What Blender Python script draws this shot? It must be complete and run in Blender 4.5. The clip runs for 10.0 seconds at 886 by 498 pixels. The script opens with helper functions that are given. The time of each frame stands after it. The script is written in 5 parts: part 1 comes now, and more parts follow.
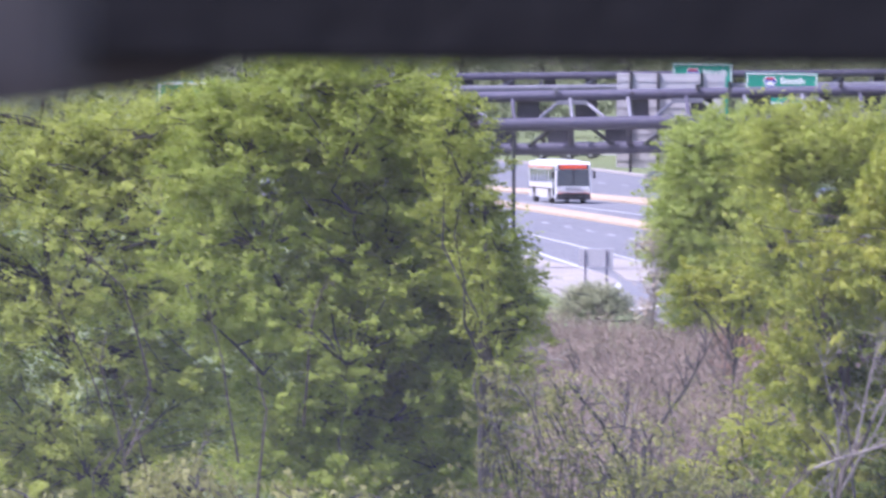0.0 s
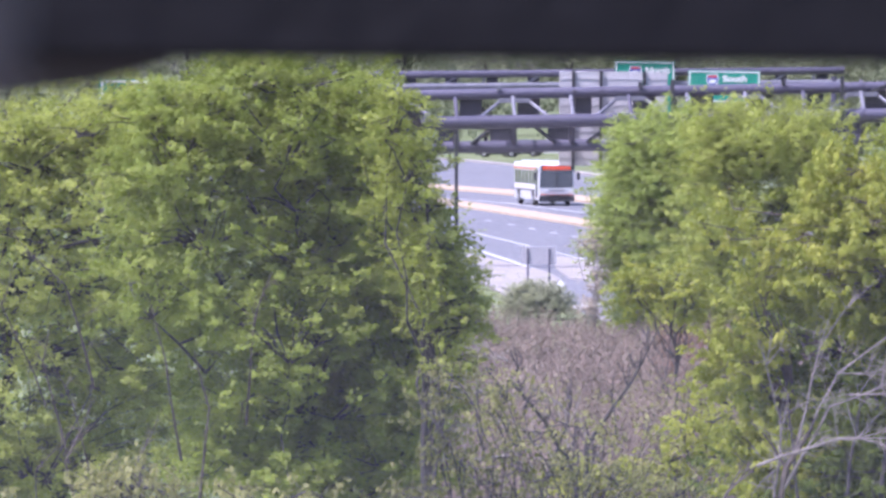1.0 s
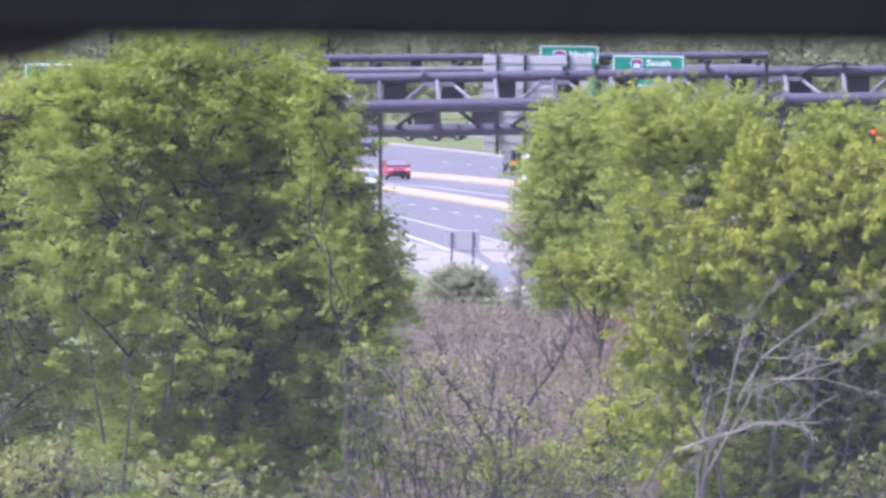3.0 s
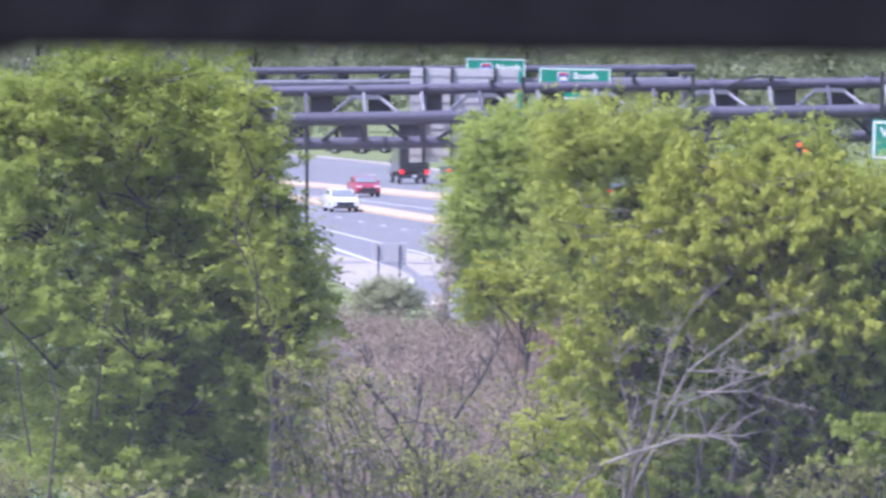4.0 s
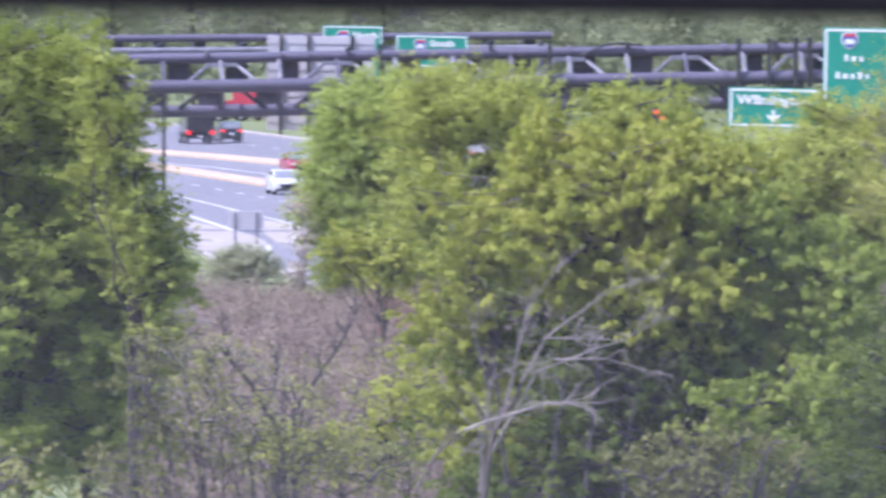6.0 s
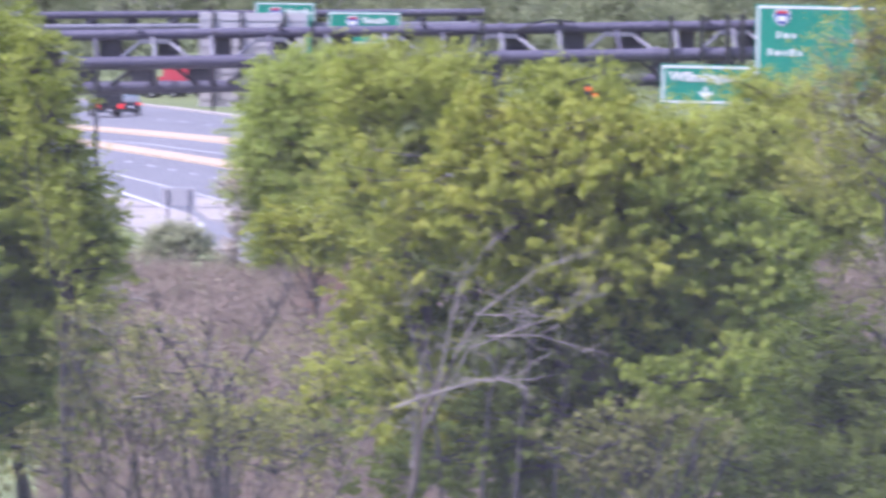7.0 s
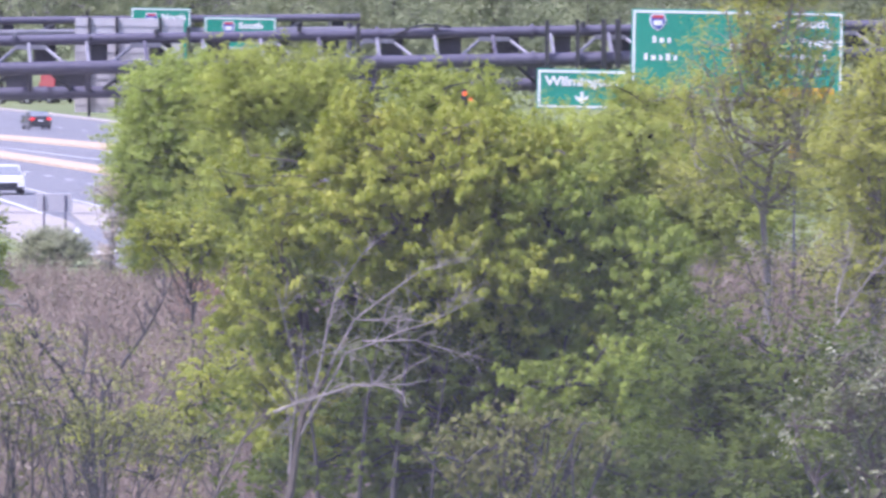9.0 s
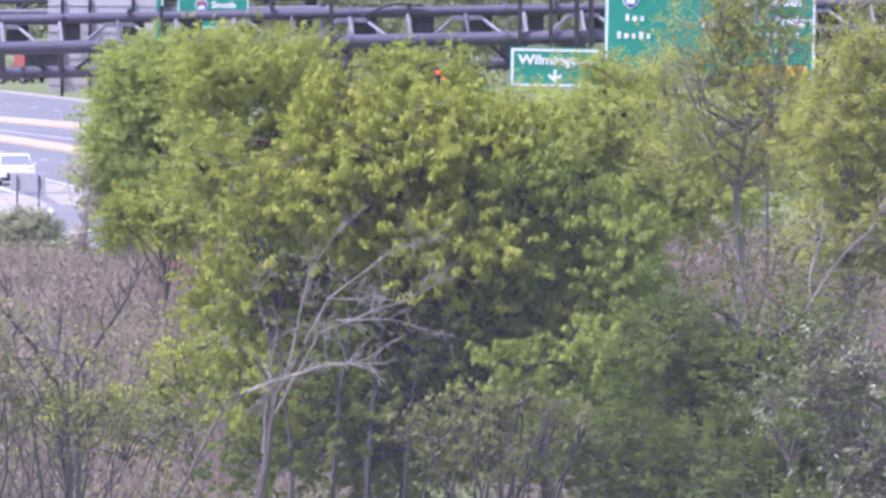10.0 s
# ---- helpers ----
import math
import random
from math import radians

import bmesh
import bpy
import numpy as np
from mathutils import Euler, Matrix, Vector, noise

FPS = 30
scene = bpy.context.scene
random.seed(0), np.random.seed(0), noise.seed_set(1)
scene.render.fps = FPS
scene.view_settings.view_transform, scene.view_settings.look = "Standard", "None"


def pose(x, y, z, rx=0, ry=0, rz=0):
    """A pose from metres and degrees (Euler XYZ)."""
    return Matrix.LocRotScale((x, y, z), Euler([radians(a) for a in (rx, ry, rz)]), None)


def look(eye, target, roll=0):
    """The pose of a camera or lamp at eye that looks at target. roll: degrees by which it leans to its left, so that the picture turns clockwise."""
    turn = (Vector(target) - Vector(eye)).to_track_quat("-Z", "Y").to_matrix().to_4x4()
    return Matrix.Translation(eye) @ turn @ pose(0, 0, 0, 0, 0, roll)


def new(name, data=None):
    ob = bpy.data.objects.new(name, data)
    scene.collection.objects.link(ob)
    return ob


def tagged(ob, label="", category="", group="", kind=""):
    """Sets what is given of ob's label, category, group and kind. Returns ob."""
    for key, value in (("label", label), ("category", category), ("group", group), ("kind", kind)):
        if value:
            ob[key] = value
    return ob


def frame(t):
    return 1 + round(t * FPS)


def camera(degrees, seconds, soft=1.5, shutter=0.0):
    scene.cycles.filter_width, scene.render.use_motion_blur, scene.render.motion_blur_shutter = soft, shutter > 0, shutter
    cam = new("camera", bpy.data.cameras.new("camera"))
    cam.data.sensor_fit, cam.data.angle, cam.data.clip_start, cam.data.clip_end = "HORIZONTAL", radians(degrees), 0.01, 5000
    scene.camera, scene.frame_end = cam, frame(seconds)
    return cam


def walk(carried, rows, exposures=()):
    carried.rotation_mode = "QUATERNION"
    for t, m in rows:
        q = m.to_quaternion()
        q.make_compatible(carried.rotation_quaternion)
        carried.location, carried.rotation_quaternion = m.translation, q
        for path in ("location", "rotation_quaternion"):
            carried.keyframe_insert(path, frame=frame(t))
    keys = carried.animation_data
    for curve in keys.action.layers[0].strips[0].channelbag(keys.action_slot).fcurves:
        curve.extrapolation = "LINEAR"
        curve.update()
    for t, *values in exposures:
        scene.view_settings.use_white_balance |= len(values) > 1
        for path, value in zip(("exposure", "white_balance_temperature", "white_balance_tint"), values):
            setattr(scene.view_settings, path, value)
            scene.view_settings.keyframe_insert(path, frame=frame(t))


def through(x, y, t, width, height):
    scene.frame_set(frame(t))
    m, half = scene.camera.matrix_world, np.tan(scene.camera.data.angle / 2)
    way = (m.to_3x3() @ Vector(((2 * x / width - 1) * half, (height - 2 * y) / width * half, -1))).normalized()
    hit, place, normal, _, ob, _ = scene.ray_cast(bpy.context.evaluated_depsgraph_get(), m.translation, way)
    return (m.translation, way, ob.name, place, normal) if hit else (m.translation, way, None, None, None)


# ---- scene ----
EYE = 10.5
cam = camera(6.0, 10.0, soft=2.9, shutter=0.9)
cam.data.dof.use_dof = True
cam.data.dof.focus_distance = 400.0
cam.data.dof.aperture_fstop = 95.0
# the camera is held by hand: it sinks by a few millimetres
SINK = ((0.0, 0.0), (1.0, 0.0002), (2.2, 0.0006), (3.5, 0.0013), (4.5, 0.0012), (5.5, 0.0019), (7.0, 0.0028), (10.0, 0.0032))
# seconds, degrees turned to the right, degrees looking up, degrees leaning right; the eye stays in one spot
ROWS = [
    (0.0, -0.0000, -1.3058, 0.000),
    (0.2, 0.0875, -1.3736, 0.018),
    (0.3, 0.1128, -1.4190, 0.027),
    (0.5, 0.0865, -1.4314, 0.044),
    (0.7, 0.1600, -1.3661, 0.039),
    (0.8, 0.2723, -1.3501, 0.036),
    (1.0, 0.3897, -1.3189, 0.031),
    (1.2, 0.4237, -1.3107, 0.069),
    (1.5, 0.4267, -1.2814, 0.127),
    (1.8, 0.4539, -1.3035, 0.055),
    (2.0, 0.5166, -1.3081, 0.006),
    (2.2, 0.5897, -1.3709, -0.017),
    (3.3, 1.0002, -1.4332, -0.148),
    (3.5, 1.0631, -1.4368, -0.172),
    (3.7, 1.1769, -1.3585, -0.167),
    (4.0, 1.3995, -1.3402, -0.160),
    (4.2, 1.4565, -1.4277, -0.164),
    (4.4, 1.5319, -1.4022, -0.167),
    (4.5, 1.6911, -1.4086, -0.169),
    (4.6, 1.7814, -1.3844, -0.152),
    (4.8, 1.7798, -1.4724, -0.118),
    (5.0, 1.6071, -1.5125, -0.083),
    (5.2, 1.5883, -1.5395, -0.174),
    (5.4, 1.6941, -1.5044, -0.266),
    (5.5, 1.8358, -1.5291, -0.311),
    (5.6, 1.9100, -1.5635, -0.253),
    (5.7, 2.0313, -1.5563, -0.194),
    (6.8, 2.7312, -1.5892, -0.168),
    (6.9, 2.7315, -1.6650, -0.155),
    (7.0, 2.8269, -1.7150, -0.142),
    (7.1, 2.9698, -1.7139, -0.131),
    (7.3, 3.1997, -1.7163, -0.109),
    (7.5, 3.2818, -1.7490, -0.086),
    (7.7, 3.4008, -1.6809, -0.159),
    (8.0, 3.4013, -1.6217, -0.267),
    (8.2, 3.3870, -1.6173, -0.230),
    (8.5, 3.5125, -1.7232, -0.175),
    (8.7, 3.5054, -1.7185, -0.109),
    (9.0, 3.6683, -1.6793, -0.011),
    (9.2, 3.7204, -1.7392, -0.013),
    (9.5, 3.7810, -1.7957, -0.015),
    (9.7, 3.8255, -1.8494, 0.040),
    (10.0, 3.8517, -1.8233, 0.122),
]
walk(cam, [(t, pose(0, 0, EYE - float(np.interp(t, [q[0] for q in SINK], [q[1] for q in SINK])), 90 + up, lean, -right)) for t, right, up, lean in ROWS], exposures=[(0.0, 0.90, 5540, 32), (2.4, 0.90, 5540, 32), (3.6, 0.91, 5400, 27), (5.6, 0.91, 5400, 27), (6.9, 0.90, 5540, 32), (10.0, 0.90, 5540, 32)])

# ---- daylight: hazy bright sky, sun high on the left, a little behind the viewer ----
SUN_EL, SUN_AZ = 58.0, 246.0          # compass degrees, 0 = straight ahead (+y), clockwise
world = bpy.data.worlds.new("sky")
scene.world = world
world.use_nodes = True
wn = world.node_tree.nodes
sky = wn.new("ShaderNodeTexSky")
sky.sky_type, sky.sun_disc = "NISHITA", False
sky.sun_elevation, sky.sun_rotation = radians(SUN_EL), radians(SUN_AZ)
sky.dust_density, sky.air_density = 3.0, 1.0
wn["Background"].inputs["Strength"].default_value = 0.15
world.node_tree.links.new(sky.outputs[0], wn["Background"].inputs[0])
sun = new("sun", bpy.data.lights.new("sun", "SUN"))
sun.data.energy, sun.data.angle, sun.data.color = 3.6, radians(1.0), (1.0, 0.95, 0.88)
sdir = Vector((math.sin(radians(SUN_AZ)) * math.cos(radians(SUN_EL)), math.cos(radians(SUN_AZ)) * math.cos(radians(SUN_EL)), math.sin(radians(SUN_EL))))
sun.matrix_world = look(sdir * 50, (0, 0, 0))


# ---- materials ----
def nodes_of(name):
    m = bpy.data.materials.new(name)
    m.use_nodes = True
    return m, m.node_tree.nodes, m.node_tree.links, m.node_tree.nodes["Principled BSDF"]


def surface(name, c1, c2, scale=1.0, rough=0.7, metal=0.0, fine=20.0, bump=0.2, stretch=(1, 1, 1), wear=None):
    """Two colours mixed by coarse and fine noise in metres, with relief."""
    m, n, l, b = nodes_of(name)
    tc = n.new("ShaderNodeTexCoord")
    mp = n.new("ShaderNodeMapping")
    mp.inputs["Scale"].default_value = stretch
    l.new(tc.outputs["Object"], mp.inputs[0])
    a, f = n.new("ShaderNodeTexNoise"), n.new("ShaderNodeTexNoise")
    a.inputs["Scale"].default_value, a.inputs["Detail"].default_value = scale, 4
    f.inputs["Scale"].default_value, f.inputs["Detail"].default_value = fine, 3
    mixf = n.new("ShaderNodeMath")
    mixf.operation = "MULTIPLY_ADD"
    mixf.inputs[1].default_value = 0.4
    l.new(mp.outputs[0], a.inputs["Vector"]), l.new(mp.outputs[0], f.inputs["Vector"])
    half = n.new("ShaderNodeMath")
    half.operation = "MULTIPLY"
    half.inputs[1].default_value = 0.6
    l.new(a.outputs[0], half.inputs[0])
    l.new(f.outputs[0], mixf.inputs[0]), l.new(half.outputs[0], mixf.inputs[2])
    r = n.new("ShaderNodeValToRGB")
    r.color_ramp.elements[0].position, r.color_ramp.elements[1].position = 0.36, 0.64
    r.color_ramp.elements[0].color, r.color_ramp.elements[1].color = (*c1, 1), (*c2, 1)
    if wear:
        e = r.color_ramp.elements.new(0.72)
        e.color = (*wear, 1)
    l.new(mixf.outputs[0], r.inputs[0]), l.new(r.outputs[0], b.inputs["Base Color"])
    b.inputs["Roughness"].default_value, b.inputs["Metallic"].default_value = rough, metal
    if bump:
        bp = n.new("ShaderNodeBump")
        bp.inputs["Strength"].default_value, bp.inputs["Distance"].default_value = bump, 0.02
        l.new(f.outputs[0], bp.inputs["Height"]), l.new(bp.outputs[0], b.inputs["Normal"])
    return m


def leafy(name, dark, mid, light, through=0.48, rough=0.6, grain=1.8):
    """Leaves: each leaf its own tint, light shining through the blade."""
    m, n, l, b = nodes_of(name)
    g = n.new("ShaderNodeNewGeometry")
    tc = n.new("ShaderNodeTexCoord")
    a = n.new("ShaderNodeTexNoise")
    a.inputs["Scale"].default_value, a.inputs["Detail"].default_value = grain, 4
    l.new(tc.outputs["Object"], a.inputs["Vector"])
    mx = n.new("ShaderNodeMath")
    mx.operation = "MULTIPLY_ADD"
    mx.inputs[1].default_value = 0.22
    hf = n.new("ShaderNodeMath")
    hf.operation = "MULTIPLY_ADD"
    hf.inputs[1].default_value, hf.inputs[2].default_value = 1.15, -0.18
    l.new(a.outputs[0], hf.inputs[0]), l.new(g.outputs["Random Per Island"], mx.inputs[0]), l.new(hf.outputs[0], mx.inputs[2])
    r = n.new("ShaderNodeValToRGB")
    els = r.color_ramp.elements
    els[0].position, els[1].position = 0.12, 0.85
    els[0].color, els[1].color = (*dark, 1), (*light, 1)
    e = els.new(0.5)
    e.color = (*mid, 1)
    l.new(mx.outputs[0], r.inputs[0]), l.new(r.outputs[0], b.inputs["Base Color"])
    b.inputs["Roughness"].default_value = rough
    b.inputs["Specular IOR Level"].default_value = 0.2
    tr = n.new("ShaderNodeBsdfTranslucent")
    l.new(r.outputs[0], tr.inputs[0])
    ms = n.new("ShaderNodeMixShader")
    ms.inputs[0].default_value = through
    l.new(b.outputs[0], ms.inputs[1]), l.new(tr.outputs[0], ms.inputs[2])
    l.new(ms.outputs[0], n["Material Output"].inputs["Surface"])
    return m


def glow(name, colour, strength):
    m, n, l, b = nodes_of(name)
    b.inputs["Base Color"].default_value = (*[0.6 * c for c in colour], 1)
    b.inputs["Emission Color"].default_value, b.inputs["Emission Strength"].default_value = (*colour, 1), strength
    b.inputs["Roughness"].default_value = 0.3
    return m


def paint(name, colour, rough=0.3, coat=0.6, metal=0.0):
    m = surface(name, [c * 0.9 for c in colour], [min(1, c * 1.06) for c in colour], 1.3, rough, metal, 14, 0)
    m.node_tree.nodes["Principled BSDF"].inputs["Coat Weight"].default_value = coat
    return m


def glass(name, tint=(0.06, 0.068, 0.082)):
    m, n, l, b = nodes_of(name)
    b.inputs["Base Color"].default_value = (*tint, 1)
    b.inputs["Roughness"].default_value, b.inputs["IOR"].default_value = 0.06, 1.5
    b.inputs["Specular IOR Level"].default_value = 0.7
    return m


LEAF_DEEP = leafy("leaf_deep_green", (0.125, 0.180, 0.033), (0.225, 0.304, 0.051), (0.340, 0.412, 0.090))
# shade below the maple canopy is put into these dark leaf colours
LEAF_DARK = leafy("leaf_dark_shade", (0.042, 0.059, 0.010), (0.080, 0.106, 0.016), (0.150, 0.174, 0.036), 0.35, 0.5)
LEAF_MEADOW = leafy("leaf_meadow_green", (0.185, 0.242, 0.042), (0.262, 0.327, 0.054), (0.381, 0.433, 0.090))
LEAF_PALE = leafy("leaf_pale_green", (0.242, 0.288, 0.057), (0.359, 0.414, 0.080), (0.477, 0.515, 0.121))
# leaf green darkened in colour: shade under the maple and on the shrub
LEAF_SHADE = leafy("leaf_shaded_green", (0.062, 0.094, 0.014), (0.114, 0.155, 0.023), (0.185, 0.228, 0.042))
# the pale end of this ramp paints sun glints onto some blades
LEAF_SHEEN = leafy("leaf_painted_glint", (0.08, 0.09, 0.035), (0.14, 0.155, 0.06), (0.58, 0.58, 0.40), 0.3, 0.35)
LEAF_SAGE = leafy("leaf_sage_grey", (0.240, 0.264, 0.141), (0.372, 0.396, 0.229), (0.540, 0.540, 0.361))
LEAF_LIGHT = leafy("leaf_light_green", (0.176, 0.219, 0.041), (0.303, 0.359, 0.061), (0.430, 0.471, 0.102))
LEAF_YELLOW = leafy("leaf_yellow_green", (0.178, 0.217, 0.032), (0.319, 0.358, 0.050), (0.481, 0.475, 0.095))
LEAF_BLUE = leafy("leaf_fresh_green", (0.193, 0.254, 0.060), (0.330, 0.408, 0.086), (0.449, 0.520, 0.135))
LEAF_OLIVE = leafy("leaf_olive", (0.19, 0.19, 0.062), (0.285, 0.285, 0.098), (0.41, 0.40, 0.16))
LEAF_SPRING = leafy("leaf_spring_green", (0.216, 0.237, 0.050), (0.362, 0.384, 0.077), (0.509, 0.510, 0.129))
LEAF_GREY = leafy("leaf_grey_green", (0.086, 0.094, 0.027), (0.159, 0.167, 0.050), (0.276, 0.257, 0.106))
# distance haze is put into these pale, greyed leaf colours
LEAF_FAR = leafy("leaf_far_hazed", (0.215, 0.249, 0.136), (0.271, 0.305, 0.168), (0.323, 0.353, 0.205))
LEAF_DRY = leafy("dry_seed_heads", (0.090, 0.072, 0.058), (0.180, 0.145, 0.115), (0.300, 0.250, 0.200), 0.15, 0.8)
LEAF_STRAW = leafy("withered_straw", (0.340, 0.270, 0.190), (0.460, 0.380, 0.280), (0.580, 0.500, 0.400), 0.3, 0.8)
BARK = surface("bark_dark", (0.03, 0.027, 0.028), (0.075, 0.066, 0.064), 3, 0.9, 0, 40, 0.6, (1, 1, 0.2))
BARK_MID = surface("bark_grey_brown", (0.12, 0.10, 0.095), (0.24, 0.21, 0.195), 3, 0.9, 0, 40, 0.5, (1, 1, 0.2))
BARK_BROWN = surface("bark_dull_brown", (0.065, 0.052, 0.045), (0.15, 0.122, 0.105), 3, 0.9, 0, 40, 0.5, (1, 1, 0.2))
BARK_PALE = surface("bark_weathered_pale", (0.19, 0.165, 0.145), (0.36, 0.32, 0.285), 4, 0.9, 0, 40, 0.5, (1, 1, 0.3))
BARK_DEAD = surface("bark_dead_grey", (0.15, 0.13, 0.12), (0.31, 0.275, 0.25), 4, 0.9, 0, 40, 0.5, (1, 1, 0.3))
TWIG = surface("twig_mauve_brown", (0.085, 0.062, 0.050), (0.325, 0.245, 0.20), 0.22, 0.9, 0, 3, 0)
STRAW = surface("dry_straw_grass", (0.30, 0.235, 0.175), (0.50, 0.41, 0.32), 0.3, 0.9, 0, 3, 0)
RUSSET = surface("russet_twigs", (0.14, 0.075, 0.05), (0.30, 0.17, 0.12), 0.3, 0.9, 0, 3, 0)
ASPHALT = surface("asphalt_worn", (0.135, 0.135, 0.148), (0.18, 0.18, 0.195), 0.12, 0.85, 0, 3.0, 0.2, (1, 0.12, 1), (0.205, 0.205, 0.21))
CONCRETE = surface("concrete_pale", (0.27, 0.245, 0.225), (0.36, 0.33, 0.305), 0.3, 0.9, 0, 6, 0.2)
MEDIAN = surface("median_tan_concrete", (0.39, 0.295, 0.20), (0.48, 0.375, 0.265), 0.25, 0.9, 0, 5, 0.2)
ROADPAINT = surface("road_paint_white", (0.42, 0.42, 0.43), (0.58, 0.58, 0.58), 0.8, 0.7, 0, 8, 0)
GRASS = surface("ground_grass_soil", (0.09, 0.12, 0.035), (0.17, 0.20, 0.075), 0.05, 0.95, 0, 1.2, 0.3, (1, 1, 1), (0.17, 0.135, 0.10))
STEEL = surface("gantry_steel_weathered", (0.062, 0.058, 0.092), (0.098, 0.092, 0.138), 0.6, 0.6, 0.15, 9, 0.15, (0.3, 1, 1))
# pale tone also paints the sun on the gantry's upper braces
STEEL_LIGHT = surface("steel_pale_and_sunlit", (0.15, 0.15, 0.185), (0.22, 0.22, 0.26), 0.9, 0.55, 0.2, 9, 0.1)
BLACK = surface("black_painted_steel", (0.016, 0.016, 0.02), (0.035, 0.035, 0.042), 1.5, 0.5, 0, 12, 0.1)
SIGN_GREEN = surface("sign_green", (0.0, 0.22, 0.15), (0.005, 0.275, 0.19), 0.5, 0.5, 0, 5, 0)
SIGN_WHITE = surface("sign_white", (0.68, 0.68, 0.70), (0.80, 0.80, 0.81), 2, 0.5, 0, 9, 0)
SIGN_YELLOW = surface("sign_yellow_orange", (0.72, 0.36, 0.015), (0.85, 0.46, 0.03), 2, 0.5, 0, 9, 0)
SIGN_BLUE = surface("shield_blue", (0.03, 0.06, 0.30), (0.05, 0.09, 0.38), 2, 0.5, 0, 9, 0)
SIGN_RED = surface("shield_red", (0.45, 0.03, 0.04), (0.55, 0.05, 0.06), 2, 0.5, 0, 9, 0)
SIGN_BACK = surface("sign_back_aluminium", (0.48, 0.46, 0.47), (0.60, 0.58, 0.58), 0.4, 0.6, 0.1, 7, 0.05, (1, 1, 0.2))
SIGN_DULL = surface("sign_back_weathered", (0.36, 0.35, 0.37), (0.43, 0.42, 0.44), 0.6, 0.7, 0.1, 7, 0.05)
# dark tone also paints the shade on the gantry's lower braces
STEEL_DARK = surface("steel_dark_and_shaded", (0.034, 0.035, 0.05), (0.055, 0.055, 0.076), 0.8, 0.7, 0.1, 9, 0.1)
RUBBER = surface("rubber_black", (0.012, 0.012, 0.014), (0.03, 0.03, 0.03), 6, 0.85, 0, 30, 0.1)
RIM = surface("rim_grey_metal", (0.30, 0.30, 0.32), (0.45, 0.45, 0.47), 6, 0.35, 0.8, 30, 0)
GLASS = glass("vehicle_glass")
# pale tint paints the sky's reflection into car windscreens and rear windows
CAR_GLASS = glass("car_glass_sky_tint", (0.20, 0.215, 0.235))
WHITE_PAINT = paint("paint_white", (0.76, 0.76, 0.77))
RED_PAINT = paint("paint_red", (0.33, 0.02, 0.045))
SILVER_PAINT = paint("paint_silver_white", (0.60, 0.60, 0.62))
DARK_PAINT = paint("paint_charcoal", (0.022, 0.022, 0.028), 0.28, 0.9)
NAVY_PAINT = paint("paint_dark_blue", (0.02, 0.022, 0.04), 0.28, 0.9)
ORANGE_PAINT = paint("paint_orange_red", (0.62, 0.13, 0.05))
TAIL_LIGHT = glow("tail_light_red", (1.0, 0.03, 0.03), 0.7)
TAIL_DARK = paint("tail_lens_red", (0.30, 0.01, 0.015))
HEAD_LIGHT = glow("head_light_white", (1.0, 0.95, 0.85), 0.12)
AMBER = glow("amber_light", (1.0, 0.17, 0.03), 0.4)
LED = glow("led_display_orange", (1.0, 0.12, 0.04), 0.32)
# thin pale film that lays an even stand-in for haze over the view
VEIL_GLASS = bpy.data.materials.new("haze_veil_glass")
VEIL_GLASS.use_nodes = True
dn, dl = VEIL_GLASS.node_tree.nodes, VEIL_GLASS.node_tree.links
d_veil, d_clear, d_mix, d_noise, d_amount = dn.new("ShaderNodeBsdfDiffuse"), dn.new("ShaderNodeBsdfTransparent"), dn.new("ShaderNodeMixShader"), dn.new("ShaderNodeTexNoise"), dn.new("ShaderNodeMath")
d_veil.inputs[0].default_value = (0.78, 0.76, 0.80, 1)
d_noise.inputs["Scale"].default_value = 25
d_amount.operation = "MULTIPLY_ADD"
d_amount.inputs[1].default_value, d_amount.inputs[2].default_value = 0.016, 0.033
dl.new(d_noise.outputs[0], d_amount.inputs[0]), dl.new(d_amount.outputs[0], d_mix.inputs[0])
dl.new(d_clear.outputs[0], d_mix.inputs[1]), dl.new(d_veil.outputs[0], d_mix.inputs[2])
dl.new(d_mix.outputs[0], dn["Material Output"].inputs["Surface"])
FRAME_DARK = surface("window_frame_dark", (0.0022, 0.0021, 0.0032), (0.0032, 0.003, 0.0044), 4, 0.7, 0, 90, 0.1)
FRAME_DARK.node_tree.nodes["Principled BSDF"].inputs["Specular IOR Level"].default_value = 0.26
FRAME_GREY = surface("window_gasket_grey", (0.020, 0.0185, 0.0205), (0.030, 0.028, 0.030), 8, 0.7, 0, 90, 0.1)


